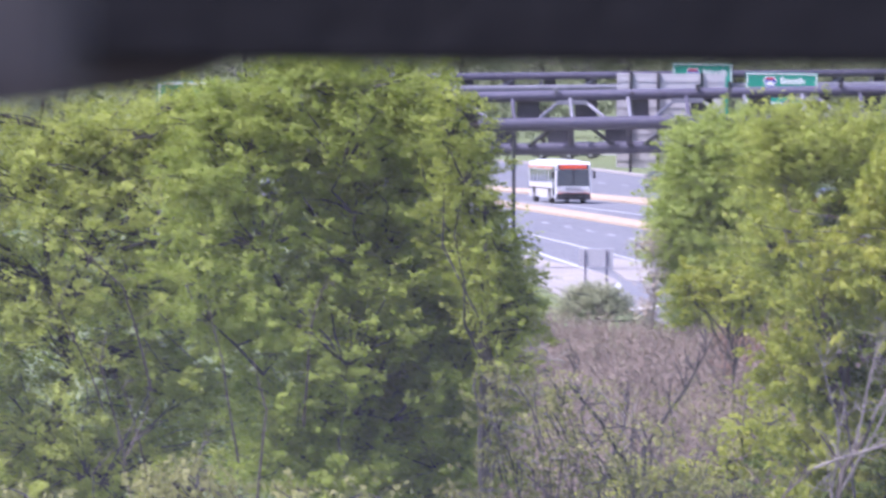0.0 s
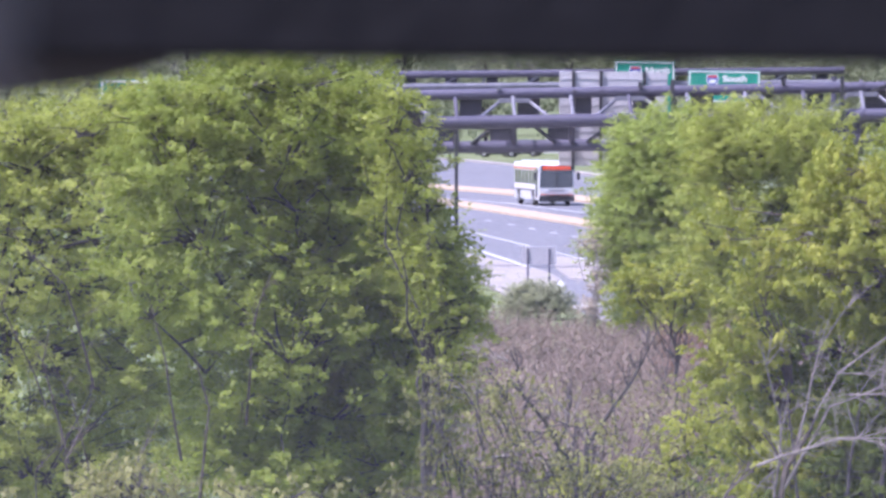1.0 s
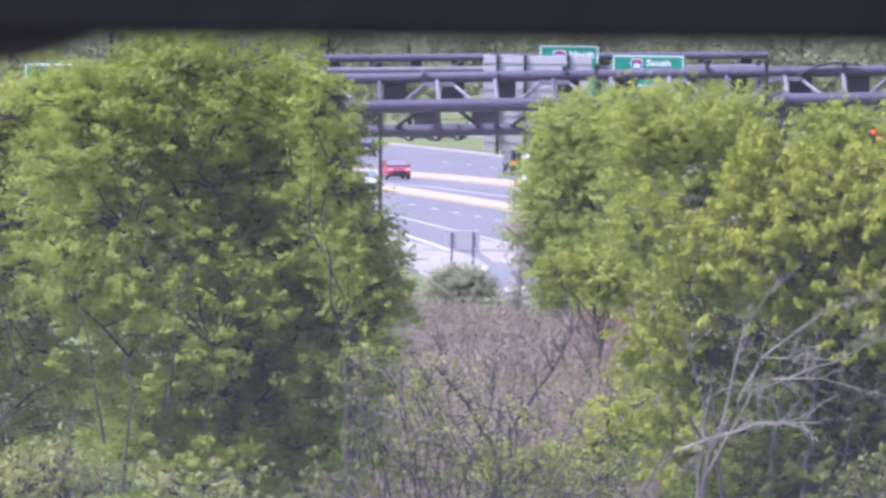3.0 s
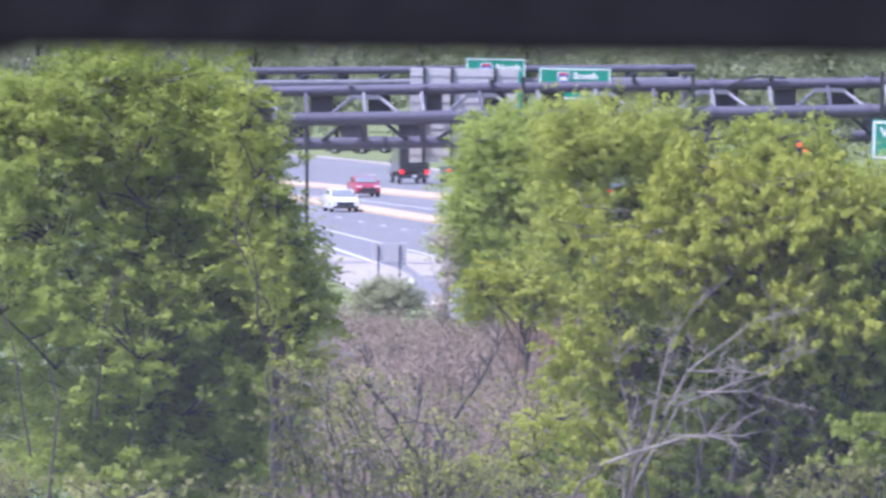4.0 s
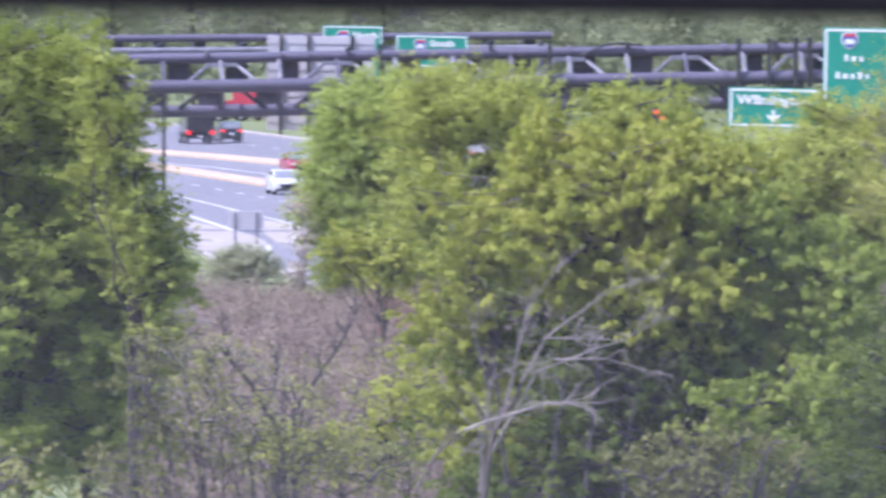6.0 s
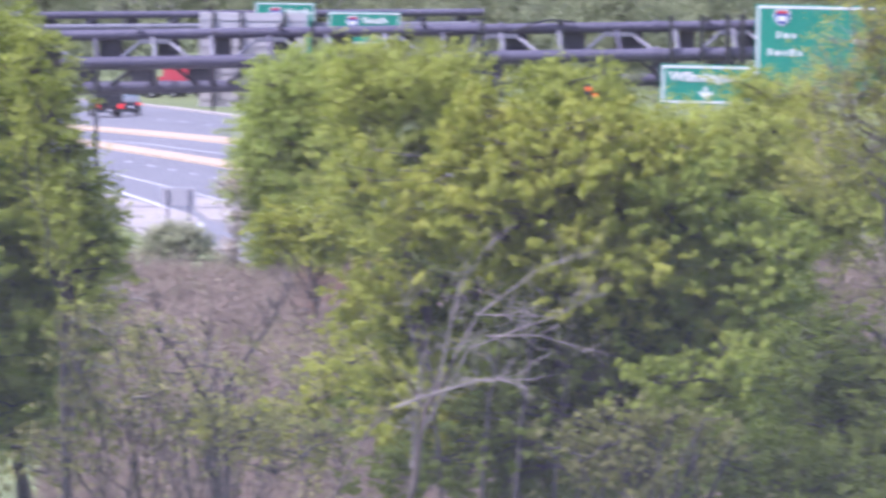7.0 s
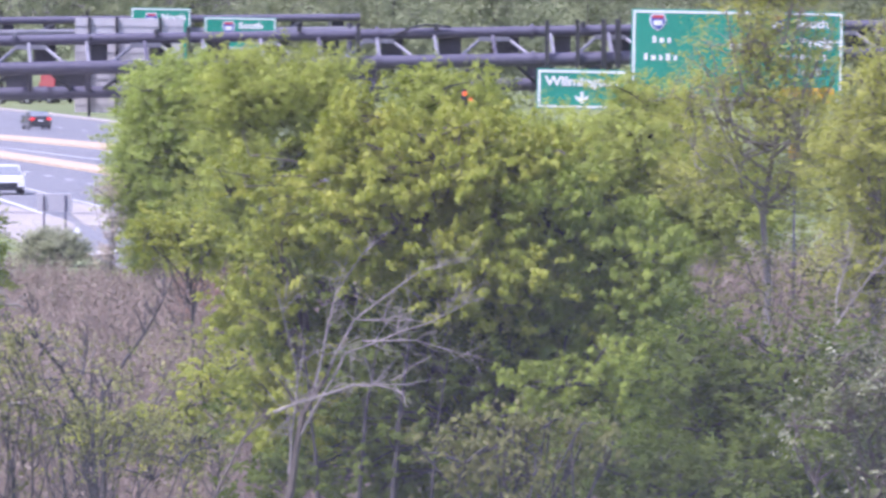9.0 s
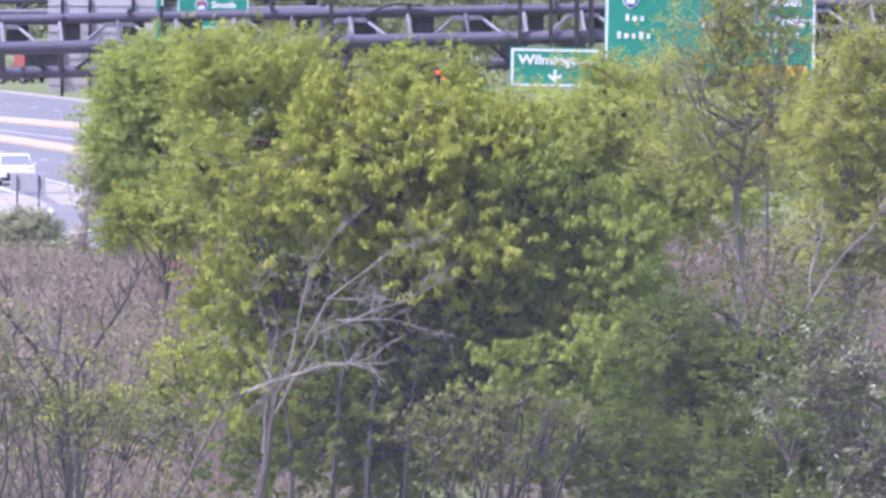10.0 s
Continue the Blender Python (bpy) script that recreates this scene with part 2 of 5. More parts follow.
# ---- mesh helpers ----
class Geo:
    """Collects vertices and faces for one mesh."""

    def __init__(self):
        self.v, self.f = [], []

    def add(self, verts, faces):
        k = len(self.v)
        self.v += [tuple(p) for p in verts]
        self.f += [tuple(i + k for i in q) for q in faces]
        return self

    def box(self, c, s, bev=0.0):
        x, y, z = c
        a, b, d = s[0] / 2, s[1] / 2, s[2] / 2
        if bev <= 0:
            vs = [(x + i * a, y + j * b, z + k * d) for k in (-1, 1) for j in (-1, 1) for i in (-1, 1)]
            return self.add(vs, [(0, 2, 3, 1), (4, 5, 7, 6), (0, 1, 5, 4), (2, 6, 7, 3), (0, 4, 6, 2), (1, 3, 7, 5)])
        e = bev
        ring = [(-a + e, -b), (a - e, -b), (a, -b + e), (a, b - e), (a - e, b), (-a + e, b), (-a, b - e), (-a, -b + e)]
        ins = [(-a + e, -b + e), (a - e, -b + e), (a - e, -b + e), (a - e, b - e), (a - e, b - e), (-a + e, b - e), (-a + e, b - e), (-a + e, -b + e)]
        vs = [(x + p, y + q, z - d) for p, q in ins] + [(x + p, y + q, z - d + e) for p, q in ring] + [(x + p, y + q, z + d - e) for p, q in ring] + [(x + p, y + q, z + d) for p, q in ins]
        fs = [(7, 6, 5, 4, 3, 2, 1, 0), tuple(range(24, 32))]
        for r in (0, 8, 16):
            fs += [(r + i, r + (i + 1) % 8, r + 8 + (i + 1) % 8, r + 8 + i) for i in range(8)]
        return self.add(vs, fs)

    def tube(self, pts, radii, sides=8, caps=True):
        pts = [Vector(p) for p in pts]
        vs, fs = [], []
        for i, p in enumerate(pts):
            d = (pts[min(i + 1, len(pts) - 1)] - pts[max(i - 1, 0)]).normalized()
            u = d.cross(Vector((0.31, 0.95, 0.05))).normalized()
            w = d.cross(u)
            r = radii[i] if isinstance(radii, (list, tuple)) else radii
            vs += [p + (u * math.cos(2 * math.pi * k / sides) + w * math.sin(2 * math.pi * k / sides)) * r for k in range(sides)]
        for i in range(len(pts) - 1):
            fs += [(i * sides + k, i * sides + (k + 1) % sides, (i + 1) * sides + (k + 1) % sides, (i + 1) * sides + k) for k in range(sides)]
        if caps:
            fs += [tuple(range(sides))[::-1], tuple(range(len(vs) - sides, len(vs)))]
        return self.add(vs, fs)

    def prism(self, outline, x0, x1, inset=0.0):
        """A side outline (y, z) drawn out along x, its ends drawn in by inset for rounded flanks."""
        n = len(outline)
        cy, cz = sum(p[0] for p in outline) / n, sum(p[1] for p in outline) / n
        def ring(x, k):
            return [(x, cy + (y - cy) * k, cz + (z - cz) * k) for y, z in outline]
        e = inset
        vs = ring(x0, 1 - e) + ring(x0 + e * 0.7, 1) + ring(x1 - e * 0.7, 1) + ring(x1, 1 - e)
        fs = [tuple(range(n))[::-1], tuple(range(3 * n, 4 * n))]
        for r in range(3):
            fs += [(r * n + i, r * n + (i + 1) % n, (r + 1) * n + (i + 1) % n, (r + 1) * n + i) for i in range(n)]
        return self.add(vs, fs)

    def mesh(self, name):
        me = bpy.data.meshes.new(name)
        me.from_pydata(self.v, [], self.f)
        me.update()
        return me


def smooth(me, angle=35):
    for p in me.polygons:
        p.use_smooth = True
    me.set_sharp_from_angle(angle=radians(angle))


def part(name, geo, material, parent=None, label="", soft=False):
    me = geo.mesh(name) if isinstance(geo, Geo) else geo
    bm = bmesh.new()
    bm.from_mesh(me)
    bmesh.ops.recalc_face_normals(bm, faces=bm.faces)
    bm.to_mesh(me)
    bm.free()
    if not me.materials:
        me.materials.append(material)
    if soft:
        smooth(me)
    ob = new(name, me)
    ob.parent = parent
    return tagged(ob, label)


def thing(name, m, label, category, group=""):
    ob = new(name)
    ob.empty_display_size = 0.3
    ob.matrix_basis = m
    return tagged(ob, label, category, group)


def ground_strip(name, pts, material, z, width=0.0, thick=0.0, label="", category="road"):
    """A flat strip on the ground: an outline, or a line with a width."""
    g = Geo()
    if width:
        left, right = [], []
        for i, p in enumerate(pts):
            d = Vector(pts[min(i + 1, len(pts) - 1)]) - Vector(pts[max(i - 1, 0)])
            nrm = Vector((-d.y, d.x)).normalized() * width / 2
            left.append(Vector(p) + nrm), right.append(Vector(p) - nrm)
        pts = [tuple(p) for p in left + right[::-1]]
    n = len(pts)
    if width:
        h = n // 2
        vs = [(x, y, z) for x, y in pts] + [(x, y, z - max(thick, 0.01)) for x, y in pts]
        fs = [(i, i + 1, n - 2 - i, n - 1 - i) for i in range(h - 1)]
    else:
        vs = [(x, y, z) for x, y in pts] + [(x, y, z - max(thick, 0.01)) for x, y in pts]
        fs = [tuple(range(n))]
    fs += [(i, (i + 1) % n, n + (i + 1) % n, n + i) for i in range(n)]
    g.add(vs, fs)
    return tagged(part(name, g, material), label, category, kind="structure")


def tri_mesh(name, verts, tris, material):
    """A large mesh of triangles from arrays."""
    me = bpy.data.meshes.new(name)
    nv, nt = len(verts), len(tris)
    me.vertices.add(nv)
    me.vertices.foreach_set("co", np.asarray(verts, dtype=np.float32).ravel())
    me.loops.add(nt * 3)
    me.loops.foreach_set("vertex_index", np.asarray(tris, dtype=np.int32).ravel())
    me.polygons.add(nt)
    me.polygons.foreach_set("loop_start", np.arange(0, nt * 3, 3, dtype=np.int32))
    me.update(calc_edges=True)
    me.materials.append(material)
    return me


def unit(a):
    return a / np.maximum(np.linalg.norm(a, axis=-1, keepdims=True), 1e-9)


def leaves(rng, centres, axes, length, width, material, name, normals=None):
    """One folded blade of two triangles at each centre."""
    n = len(centres)
    if normals is None:
        normals = rng.normal(size=(n, 3))
    nrm = unit(normals)
    a = unit(axes - nrm * (axes * nrm).sum(1, keepdims=True))
    side = np.cross(nrm, a)
    L = (length * rng.uniform(0.65, 1.3, n))[:, None]
    W = (width * rng.uniform(0.7, 1.25, n))[:, None] * 0.5
    base = centres - a * L * 0.5
    fold = nrm * W * 0.45
    v = np.stack([base, base + a * L * 0.45 + side * W - fold, base + a * L - nrm * L * 0.15, base + a * L * 0.45 - side * W - fold], 1).reshape(-1, 3)
    k = np.arange(n)[:, None] * 4
    t = np.concatenate([k + np.array([[0, 1, 2]]), k + np.array([[0, 2, 3]])], 1).reshape(-1, 3)
    return tri_mesh(name, v, t, material)


def limb_points(a, b, rng, n=5, sag=0.12, wob=0.06):
    a, b = np.array(a, float), np.array(b, float)
    d = np.linalg.norm(b - a)
    pts = []
    for i in range(n + 1):
        s = i / n
        p = a + (b - a) * s
        p[2] += math.sin(math.pi * s) * d * sag
        if 0 < i < n:
            p += rng.normal(size=3) * d * wob * 0.5
        pts.append(p)
    return pts


def tree(name, seed, base, lobes, leaf, label, boughs=170, per=150, size=0.5, length=0.13, width=0.085, trunk_r=0.16, bark=None, gaps=0.40, droop=0.3, limbs=12, twig_r=0.014, shell=0.35, category="tree", fork=0.3, flat=0.6, group="", loose=0.0, sprays=7, plume=0.9, rise=0.45, rosette=False):
    """Trunk, limbs that reach into the crown's lobes, and boughs of leaves at the ends of twigs."""
    rng = np.random.default_rng(seed)
    bx, by, bz = base
    lobes = [np.array(q, float) for q in lobes]
    vol = np.array([q[3] * q[4] * q[5] for q in lobes]) ** 0.67
    vol /= vol.sum()
    cs = []
    while len(cs) < boughs:
        q = lobes[rng.choice(len(lobes), p=vol)]
        d = unit(rng.normal(size=3))
        r = rng.uniform(shell ** 2, 1) ** 0.5 * (0.92 + 0.22 * noise.noise(Vector(d * 2.3) + Vector((seed, 0, 0))))
        p = q[:3] + d * r * q[3:] + rng.normal(size=3) * loose * q[3:]
        if noise.noise(Vector(p * 0.8 / size * 0.5) + Vector((seed * 3.1, 0, 0))) * 0.5 + 0.5 < gaps * rng.uniform(0.6, 1.2) or p[2] < bz + 0.3:
            continue
        cs.append(np.concatenate([p, d]))
    cs = np.array(cs)
    top = cs[:, 2].max()
    root = thing(name, pose(bx, by, bz), label, category, group)
    cl, out = cs[:, :3] - np.array([bx, by, bz]), cs[:, 3:]
    g = Geo()
    mid = cl.mean(0)
    tall = top - bz
    leader = limb_points((0, 0, -0.2), (mid[0] * 0.2, mid[1] * 0.2, tall * 0.93), rng, 7, 0, 0.03)
    g.tube(leader, [trunk_r * (1 - 0.85 * i / 7) for i in range(8)], 9)
    part("trunk", g, bark or BARK, root, soft=True)
    nodes = list(leader[2:])
    hfork = max(0.5, tall * fork)
    for c in cl[rng.choice(len(cl), size=min(limbs, len(cl)), replace=False)]:
        h = rng.uniform(hfork, max(hfork + 0.2, min(c[2] * 0.8, tall * 0.8)))
        s = min(0.999, h / (tall * 0.93))
        i = min(6, int(s * 7))
        st = leader[i] + (leader[i + 1] - leader[i]) * (s * 7 - i)
        pts = limb_points(st, c, rng, 5, 0.05, 0.07)
        r0 = max(twig_r * 1.6, trunk_r * 0.45 * (1 - 0.6 * s))
        part("limb", Geo().tube(pts, [max(twig_r, r0 * (1 - 0.8 * k / 5)) for k in range(6)], 6), bark or BARK, root, soft=True)
        nodes += pts[2:]
    na = np.array(nodes)
    g = Geo()
    for c in cl:
        j = np.argmin(((na - c) ** 2).sum(1) + np.where(na[:, 2] > c[2], 1.0, 0))
        g.tube(limb_points(na[j], c, rng, 3, 0.05, 0.08), [twig_r * 1.5, twig_r * 1.3, twig_r, twig_r * 0.6], 4, False)
        for _k in range(2):
            e = c + rng.normal(size=3) * size * np.array([0.6, 0.6, 0.4])
            g.tube([c, e], [twig_r * 0.8, twig_r * 0.4], 3, False)
    tagged(part("twig_spray", g, bark or BARK, root), kind="stuff")
    # leaves: each bough carries sprays that reach out and up and nod at their ends
    k = rng.poisson(per, len(cl)) + 3
    idx = np.repeat(np.arange(len(cl)), k)
    nb = len(cl)
    rad = size * rng.uniform(0.6, 1.25, nb)
    off = rng.normal(size=(nb, sprays, 3)) * np.array([0.6, 0.6, flat * 0.6])
    off[:, :, 2] += 0.1 - 0.3 * (off[:, :, 0] ** 2 + off[:, :, 1] ** 2)
    reach = unit(unit(off) + out[:, None, :] * 0.55 + np.array([0, 0, rise]) + rng.normal(size=off.shape) * 0.25)
    long_by = rng.uniform(0.55, 1.15, (nb, sprays)) * rad[:, None] * plume
    which = rng.integers(0, sprays, len(idx))
    r1 = rad[idx][:, None]
    w1, o1, l1 = reach[idx, which], off[idx, which] * r1, long_by[idx, which][:, None]
    face = unit(np.array([0, 0, 0.75]) + out[:, None, :] * 0.45 + rng.normal(size=off.shape) * 0.35)[idx, which]
    if rosette:
        # young leaves hang in a ring from the end of each shoot
        turn = rng.uniform(0, 2 * math.pi, len(idx))
        ring = np.stack([np.cos(turn), np.sin(turn), np.zeros(len(idx))], 1)
        axes = unit(ring * rng.uniform(0.35, 1.0, len(idx))[:, None] + np.array([0, 0, -droop]) * rng.uniform(0.2, 1.1, len(idx))[:, None] + w1 * 0.2)
        level = rng.integers(0, 3, len(idx))[:, None] * 0.5
        loc = o1 + w1 * l1 * (1 - level * 0.75) + axes * length * 0.55 + rng.normal(size=(len(idx), 3)) * length * 0.22
        normals = ring * 0.55 + face * 0.8 + rng.normal(size=loc.shape) * 0.18
    else:
        s1 = rng.uniform(0, 1, len(idx))[:, None]
        across = rng.normal(size=(len(idx), 3)) * r1 * (0.20 - 0.10 * s1)
        across[:, 2] *= 0.7
        loc = o1 + w1 * l1 * s1 + across
        loc[:, 2] -= (s1 ** 2 * l1 * 0.3 * droop)[:, 0]
        axes = w1 + rng.normal(size=loc.shape) * 0.55 + np.array([0, 0, -droop * 0.6])
        normals = face + rng.normal(size=loc.shape) * 0.32
    cr = new("crown", leaves(rng, cl[idx] + loc, axes, length, width, leaf, "crown", normals))
    cr.parent = root
    return root


def bare_limb(root, rng, pts, r0, mat, n_twigs=7, spread=0.35):
    """A leafless limb through a few bends, with side twigs of its own."""
    pts = [np.array(p) for p in pts]
    fine = []
    for a, b in zip(pts, pts[1:]):
        for q in (0, 0.34, 0.67):
            fine.append(a + (b - a) * q + rng.normal(size=3) * 0.012)
    fine.append(pts[-1])
    n = len(fine)
    lb = part("limb", Geo().tube(fine, [r0 * (1 - 0.82 * i / (n - 1)) for i in range(n)], 6), mat, root, soft=True)
    g = Geo()
    main = unit(fine[-1] - fine[0])
    for _ in range(n_twigs):
        i = int(rng.integers(n // 4, n - 1))
        d = unit(main * 0.7 + rng.normal(size=3) * 0.6 + np.array([0, 0, 0.25])) * spread * rng.uniform(0.5, 1.5)
        m = fine[i] + d * 0.5 + rng.normal(size=3) * 0.04
        e = fine[i] + d
        r = r0 * 0.28
        g.tube([fine[i], m, e], [r, r * 0.8, r * 0.4], 4, False)
        for _k in range(2):
            e2 = m + unit(d + rng.normal(size=3) * 0.25) * spread * rng.uniform(0.2, 0.6)
            g.tube([m, e2], [r * 0.6, r * 0.3], 3, False)
    tagged(part("twig_spray", g, mat, lb), kind="stuff")
    return lb


# ---- ground and road ----
g = Geo()
xs = [-2600, -600, -250, -120, -60, -30, 0, 30, 60, 120, 250, 600, 2600]
ys = [-1500, -300, -60, 40, 100, 160, 230, 300, 360, 420, 500, 600, 700, 800, 900, 1100, 1800, 4200]
def ground_z(x, y):
    return 0.0
vs = [(x, y, ground_z(x, y)) for y in ys for x in xs]
nx = len(xs)
g.add(vs, [(j * nx + i, j * nx + i + 1, (j + 1) * nx + i + 1, (j + 1) * nx + i) for j in range(len(ys) - 1) for i in range(nx - 1)])
tagged(part("ground", g, GRASS), "rough grass and brown soil stretching to the horizon", "ground", kind="structure")

far_edge = [(-24.89, 969.29), (8.28, 831.05), (13.49, 785.26), (17.74, 737.23), (32.58, 531.46)]
near_edge = [(9.57, 314.01), (7.46, 352.9), (5.79, 400.66), (4.29, 455.27), (0.56, 520.12), (-20.16, 785.12)]
ground_strip("road", far_edge + near_edge, ASPHALT, 0.02, label="wide grey worn asphalt highway with several lanes")
ground_strip("kerb", far_edge, CONCRETE, 0.15, 1.2, 0.15, "pale concrete kerb along the far road edge", "kerb")
ground_strip("median_far", [(0.73, 682.94), (8.83, 641.07), (13.85, 611.03), (22.61, 548.75)], MEDIAN, 0.16, 3.6, 0.15, "tan concrete median between the carriageways", "median")
ground_strip("median_near", [(0.67, 628.3), (5.31, 588.28), (12.42, 521.7), (17.68, 467.15)], MEDIAN, 0.16, 2.4, 0.15, "tan concrete median strip beside the turn lanes", "median")
ground_strip("concrete_island", [(3.61, 446.22), (4.45, 441.2), (6.34, 419.94), (7.74, 404.76), (8.08, 392.61), (7.47, 377.51), (5.27, 365.25), (4.09, 392.67)], CONCRETE, 0.1, 0, 0.1, "pale concrete traffic island with a curved end", "traffic island")
ground_strip("concrete_apron", [(8.71, 439.9), (12.26, 411.01), (11.48, 384.82), (8.6, 394.57), (8.32, 413.27)], CONCRETE, 0.06, 0, 0.05, "pale concrete gore between the lanes", "traffic island")


def line(name, pts, width):
    ground_strip(name, pts, ROADPAINT, 0.034, width, 0.01, "white painted lane line on asphalt", "road marking")


line("edge_line", [(2.49, 490.86), (4.43, 460.61), (6.45, 426.79), (7.51, 406.86), (7.96, 395.58), (8.0, 385.85), (7.65, 376.6), (7.36, 372.14)], 0.32)
line("lane_line", [(2.66, 523.58), (5.03, 498.63), (9.8, 436.21), (11.8, 404.66)], 0.22)
line("median_line", [(0.68, 633.37), (8.22, 597.19), (12.86, 560.84), (20.33, 493.53)], 0.24)
line("stop_dash", [(7.89, 348.97), (8.95, 356.07)], 0.9)
for a, b in (((6.31, 533.33), (6.63, 530.62)), ((7.54, 520.06), (7.85, 517.49)), ((8.66, 508.26), (8.96, 505.8)), ((9.74, 496.98), (10.02, 494.63)), ((10.76, 486.18), (11.03, 483.93)), ((11.22, 717.15), (11.64, 713.89)), ((12.94, 701.11), (13.35, 697.99)), ((14.58, 685.77), (14.97, 682.77))):
    line("lane_dash", [a, b], 0.24)

# ---- dark frame of the opening that the view is taken through ----
frame_bar = thing("window_frame", pose(0, 1.2, EYE), "dark blurred window frame edge close to the viewer", "window frame")
g = Geo()
g.box((0.055, 0, 0.0338), (0.23, 0.02, 0.07), 0.0015)
part("top_rail", g, FRAME_DARK, frame_bar).matrix_basis = pose(0, 0, 0, 0, 0.5, 0)
wedge = [(-0.2, -0.0145), (-0.063, -0.0070), (-0.040, -0.0042), (-0.030, -0.0010), (-0.026, 0.07), (-0.2, 0.07)]
g = Geo()
g.add([(x, 0.014, z) for x, z in wedge] + [(x, 0.018, z) for x, z in wedge], [tuple(range(6)), tuple(range(6, 12))[::-1]] + [(i, 6 + i, 6 + (i + 1) % 6, (i + 1) % 6) for i in range(6)])
part("corner_gasket", g, FRAME_GREY, frame_bar, "grey rubber corner gasket")
part("side_rail", Geo().box((-0.0795, -0.75, 0.0180), (0.12, 0.008, 0.041), 0.001), FRAME_GREY, frame_bar, "grey side rail")
# unseen pane added in the opening; its film lifts dark tones like haze
pane = part("pane", Geo().box((0.05, 0.05, -0.02), (0.9, 0.004, 0.5)), VEIL_GLASS, frame_bar, "added unseen pane with a pale film standing in for haze")
pane.visible_shadow = False

for x in (-0.47, 0.57):
    part("jamb", Geo().box((x, 0.02, -0.08), (0.08, 0.06, 0.40), 0.004), FRAME_DARK, frame_bar)
part("head", Geo().box((0.05, 0.02, 0.095), (1.12, 0.06, 0.052), 0.004), FRAME_DARK, frame_bar)
part("sill", Geo().box((0.05, 0.02, -0.275), (1.12, 0.10, 0.03), 0.004), FRAME_DARK, frame_bar)
tagged(part("deck", Geo().box((0, -4.0, 4.5), (14, 10.8, 9.0), 0.02), CONCRETE), "plain concrete viewing deck of a building", "building", kind="structure")
tagged(part("parapet", Geo().box((0, 1.22, 9.605), (14, 0.26, 1.21), 0.01), CONCRETE), "plain concrete parapet wall of the deck", "wall", kind="structure")

# ---- trees ----
tree("broad_tree", 11, (-1.35, 139.99, 0), [(-1.25, 139.99, 9.1, 1.12, 2.0, 1.22), (-0.74, 140.0, 9.89, 0.66, 1.2, 0.58), (-2.66, 139.97, 7.69, 1.97, 2.4, 2.34), (-0.41, 140.0, 9.28, 0.42, 1.4, 0.75), (-1.35, 139.99, 5.45, 2.15, 2.5, 2.15), (-2.1, 139.98, 9.66, 1.22, 1.6, 0.89), (-1.72, 139.99, 3.57, 2.06, 2.4, 0.94), (-3.41, 139.96, 9.28, 1.03, 1.6, 0.94)], LEAF_MEADOW, "large broad-leaved tree in fresh green leaf", 560, 300, 0.46, 0.085, 0.05, trunk_r=0.2, loose=0.08, sprays=9)
tree("broad_tree", 44, (0.06, 141.0, 0), [(-0.58, 141.0, 7.67, 0.75, 1.8, 1.89), (0.29, 141.0, 6.45, 0.87, 1.8, 1.18), (-0.13, 141.0, 4.66, 0.85, 1.8, 1.41), (-0.79, 141.0, 5.79, 1.04, 1.6, 1.41), (0.35, 140.5, 5.0, 0.75, 1.2, 1.0), (0.2, 140.5, 3.9, 0.8, 1.2, 0.8)], LEAF_MEADOW, "broad-leaved tree in fuller green leaf", 380, 270, 0.44, 0.085, 0.05, trunk_r=0.15, loose=0.14, sprays=9)
rl = np.random.default_rng(71)
front_stems = thing("tree_stems", pose(-3.26, 137.56, 0), "dark upright stems showing between the leaves", "tree stems")
for k in range(10):
    x, z = rl.uniform(-4.0, 2.6), rl.uniform(3.6, 7.2)
    tip = np.array([x + rl.normal() * 0.5 + 0.2, rl.normal() * 0.2, z + rl.uniform(0.5, 1.1)])
    bare_limb(front_stems, rl, [(x * 0.86 + rl.normal() * 0.2, 0.6, z - 1.7), (x, 0, z), tip], rl.uniform(0.018, 0.034), BARK_BROWN, 5, 0.4)
tree("broad_tree", 12, (-6.96, 149.84, 0), [(-7.26, 149.82, 7.49, 1.8, 2.4, 2.11), (-5.25, 149.91, 7.79, 1.7, 2.4, 2.21), (-9.36, 149.71, 6.69, 2.01, 2.5, 2.41), (-6.66, 149.85, 5.09, 3.01, 2.8, 2.41), (-4.35, 149.94, 5.49, 1.5, 2.4, 2.81), (-6.86, 149.84, 2.98, 3.51, 2.6, 1.0), (-4.55, 149.93, 8.9, 1.2, 1.8, 0.95), (-4.47, 148.93, 9.55, 0.85, 1.4, 0.48), (-6.15, 149.87, 8.9, 1.2, 1.8, 0.8), (-8.06, 149.78, 8.8, 1.4, 1.8, 0.8)], LEAF_PALE, "broad-leaved tree in light yellowish green leaf", 640, 260, 0.48, 0.085, 0.05, trunk_r=0.18, sprays=9)
tree("dense_tree", 41, (-7.61, 194.85, 0), [(-11.52, 194.66, 5.29, 3.39, 2.5, 3.0), (-6.96, 194.88, 5.94, 3.13, 2.5, 3.26), (-3.05, 194.98, 5.29, 2.87, 2.5, 3.26), (-8.91, 194.8, 1.9, 5.21, 2.5, 2.09), (-2.92, 194.98, 1.9, 3.65, 2.5, 1.96)], LEAF_DEEP, "dense green tree behind the broad trees", 280, 150, 0.8, 0.13, 0.09, gaps=0.25, sprays=12)
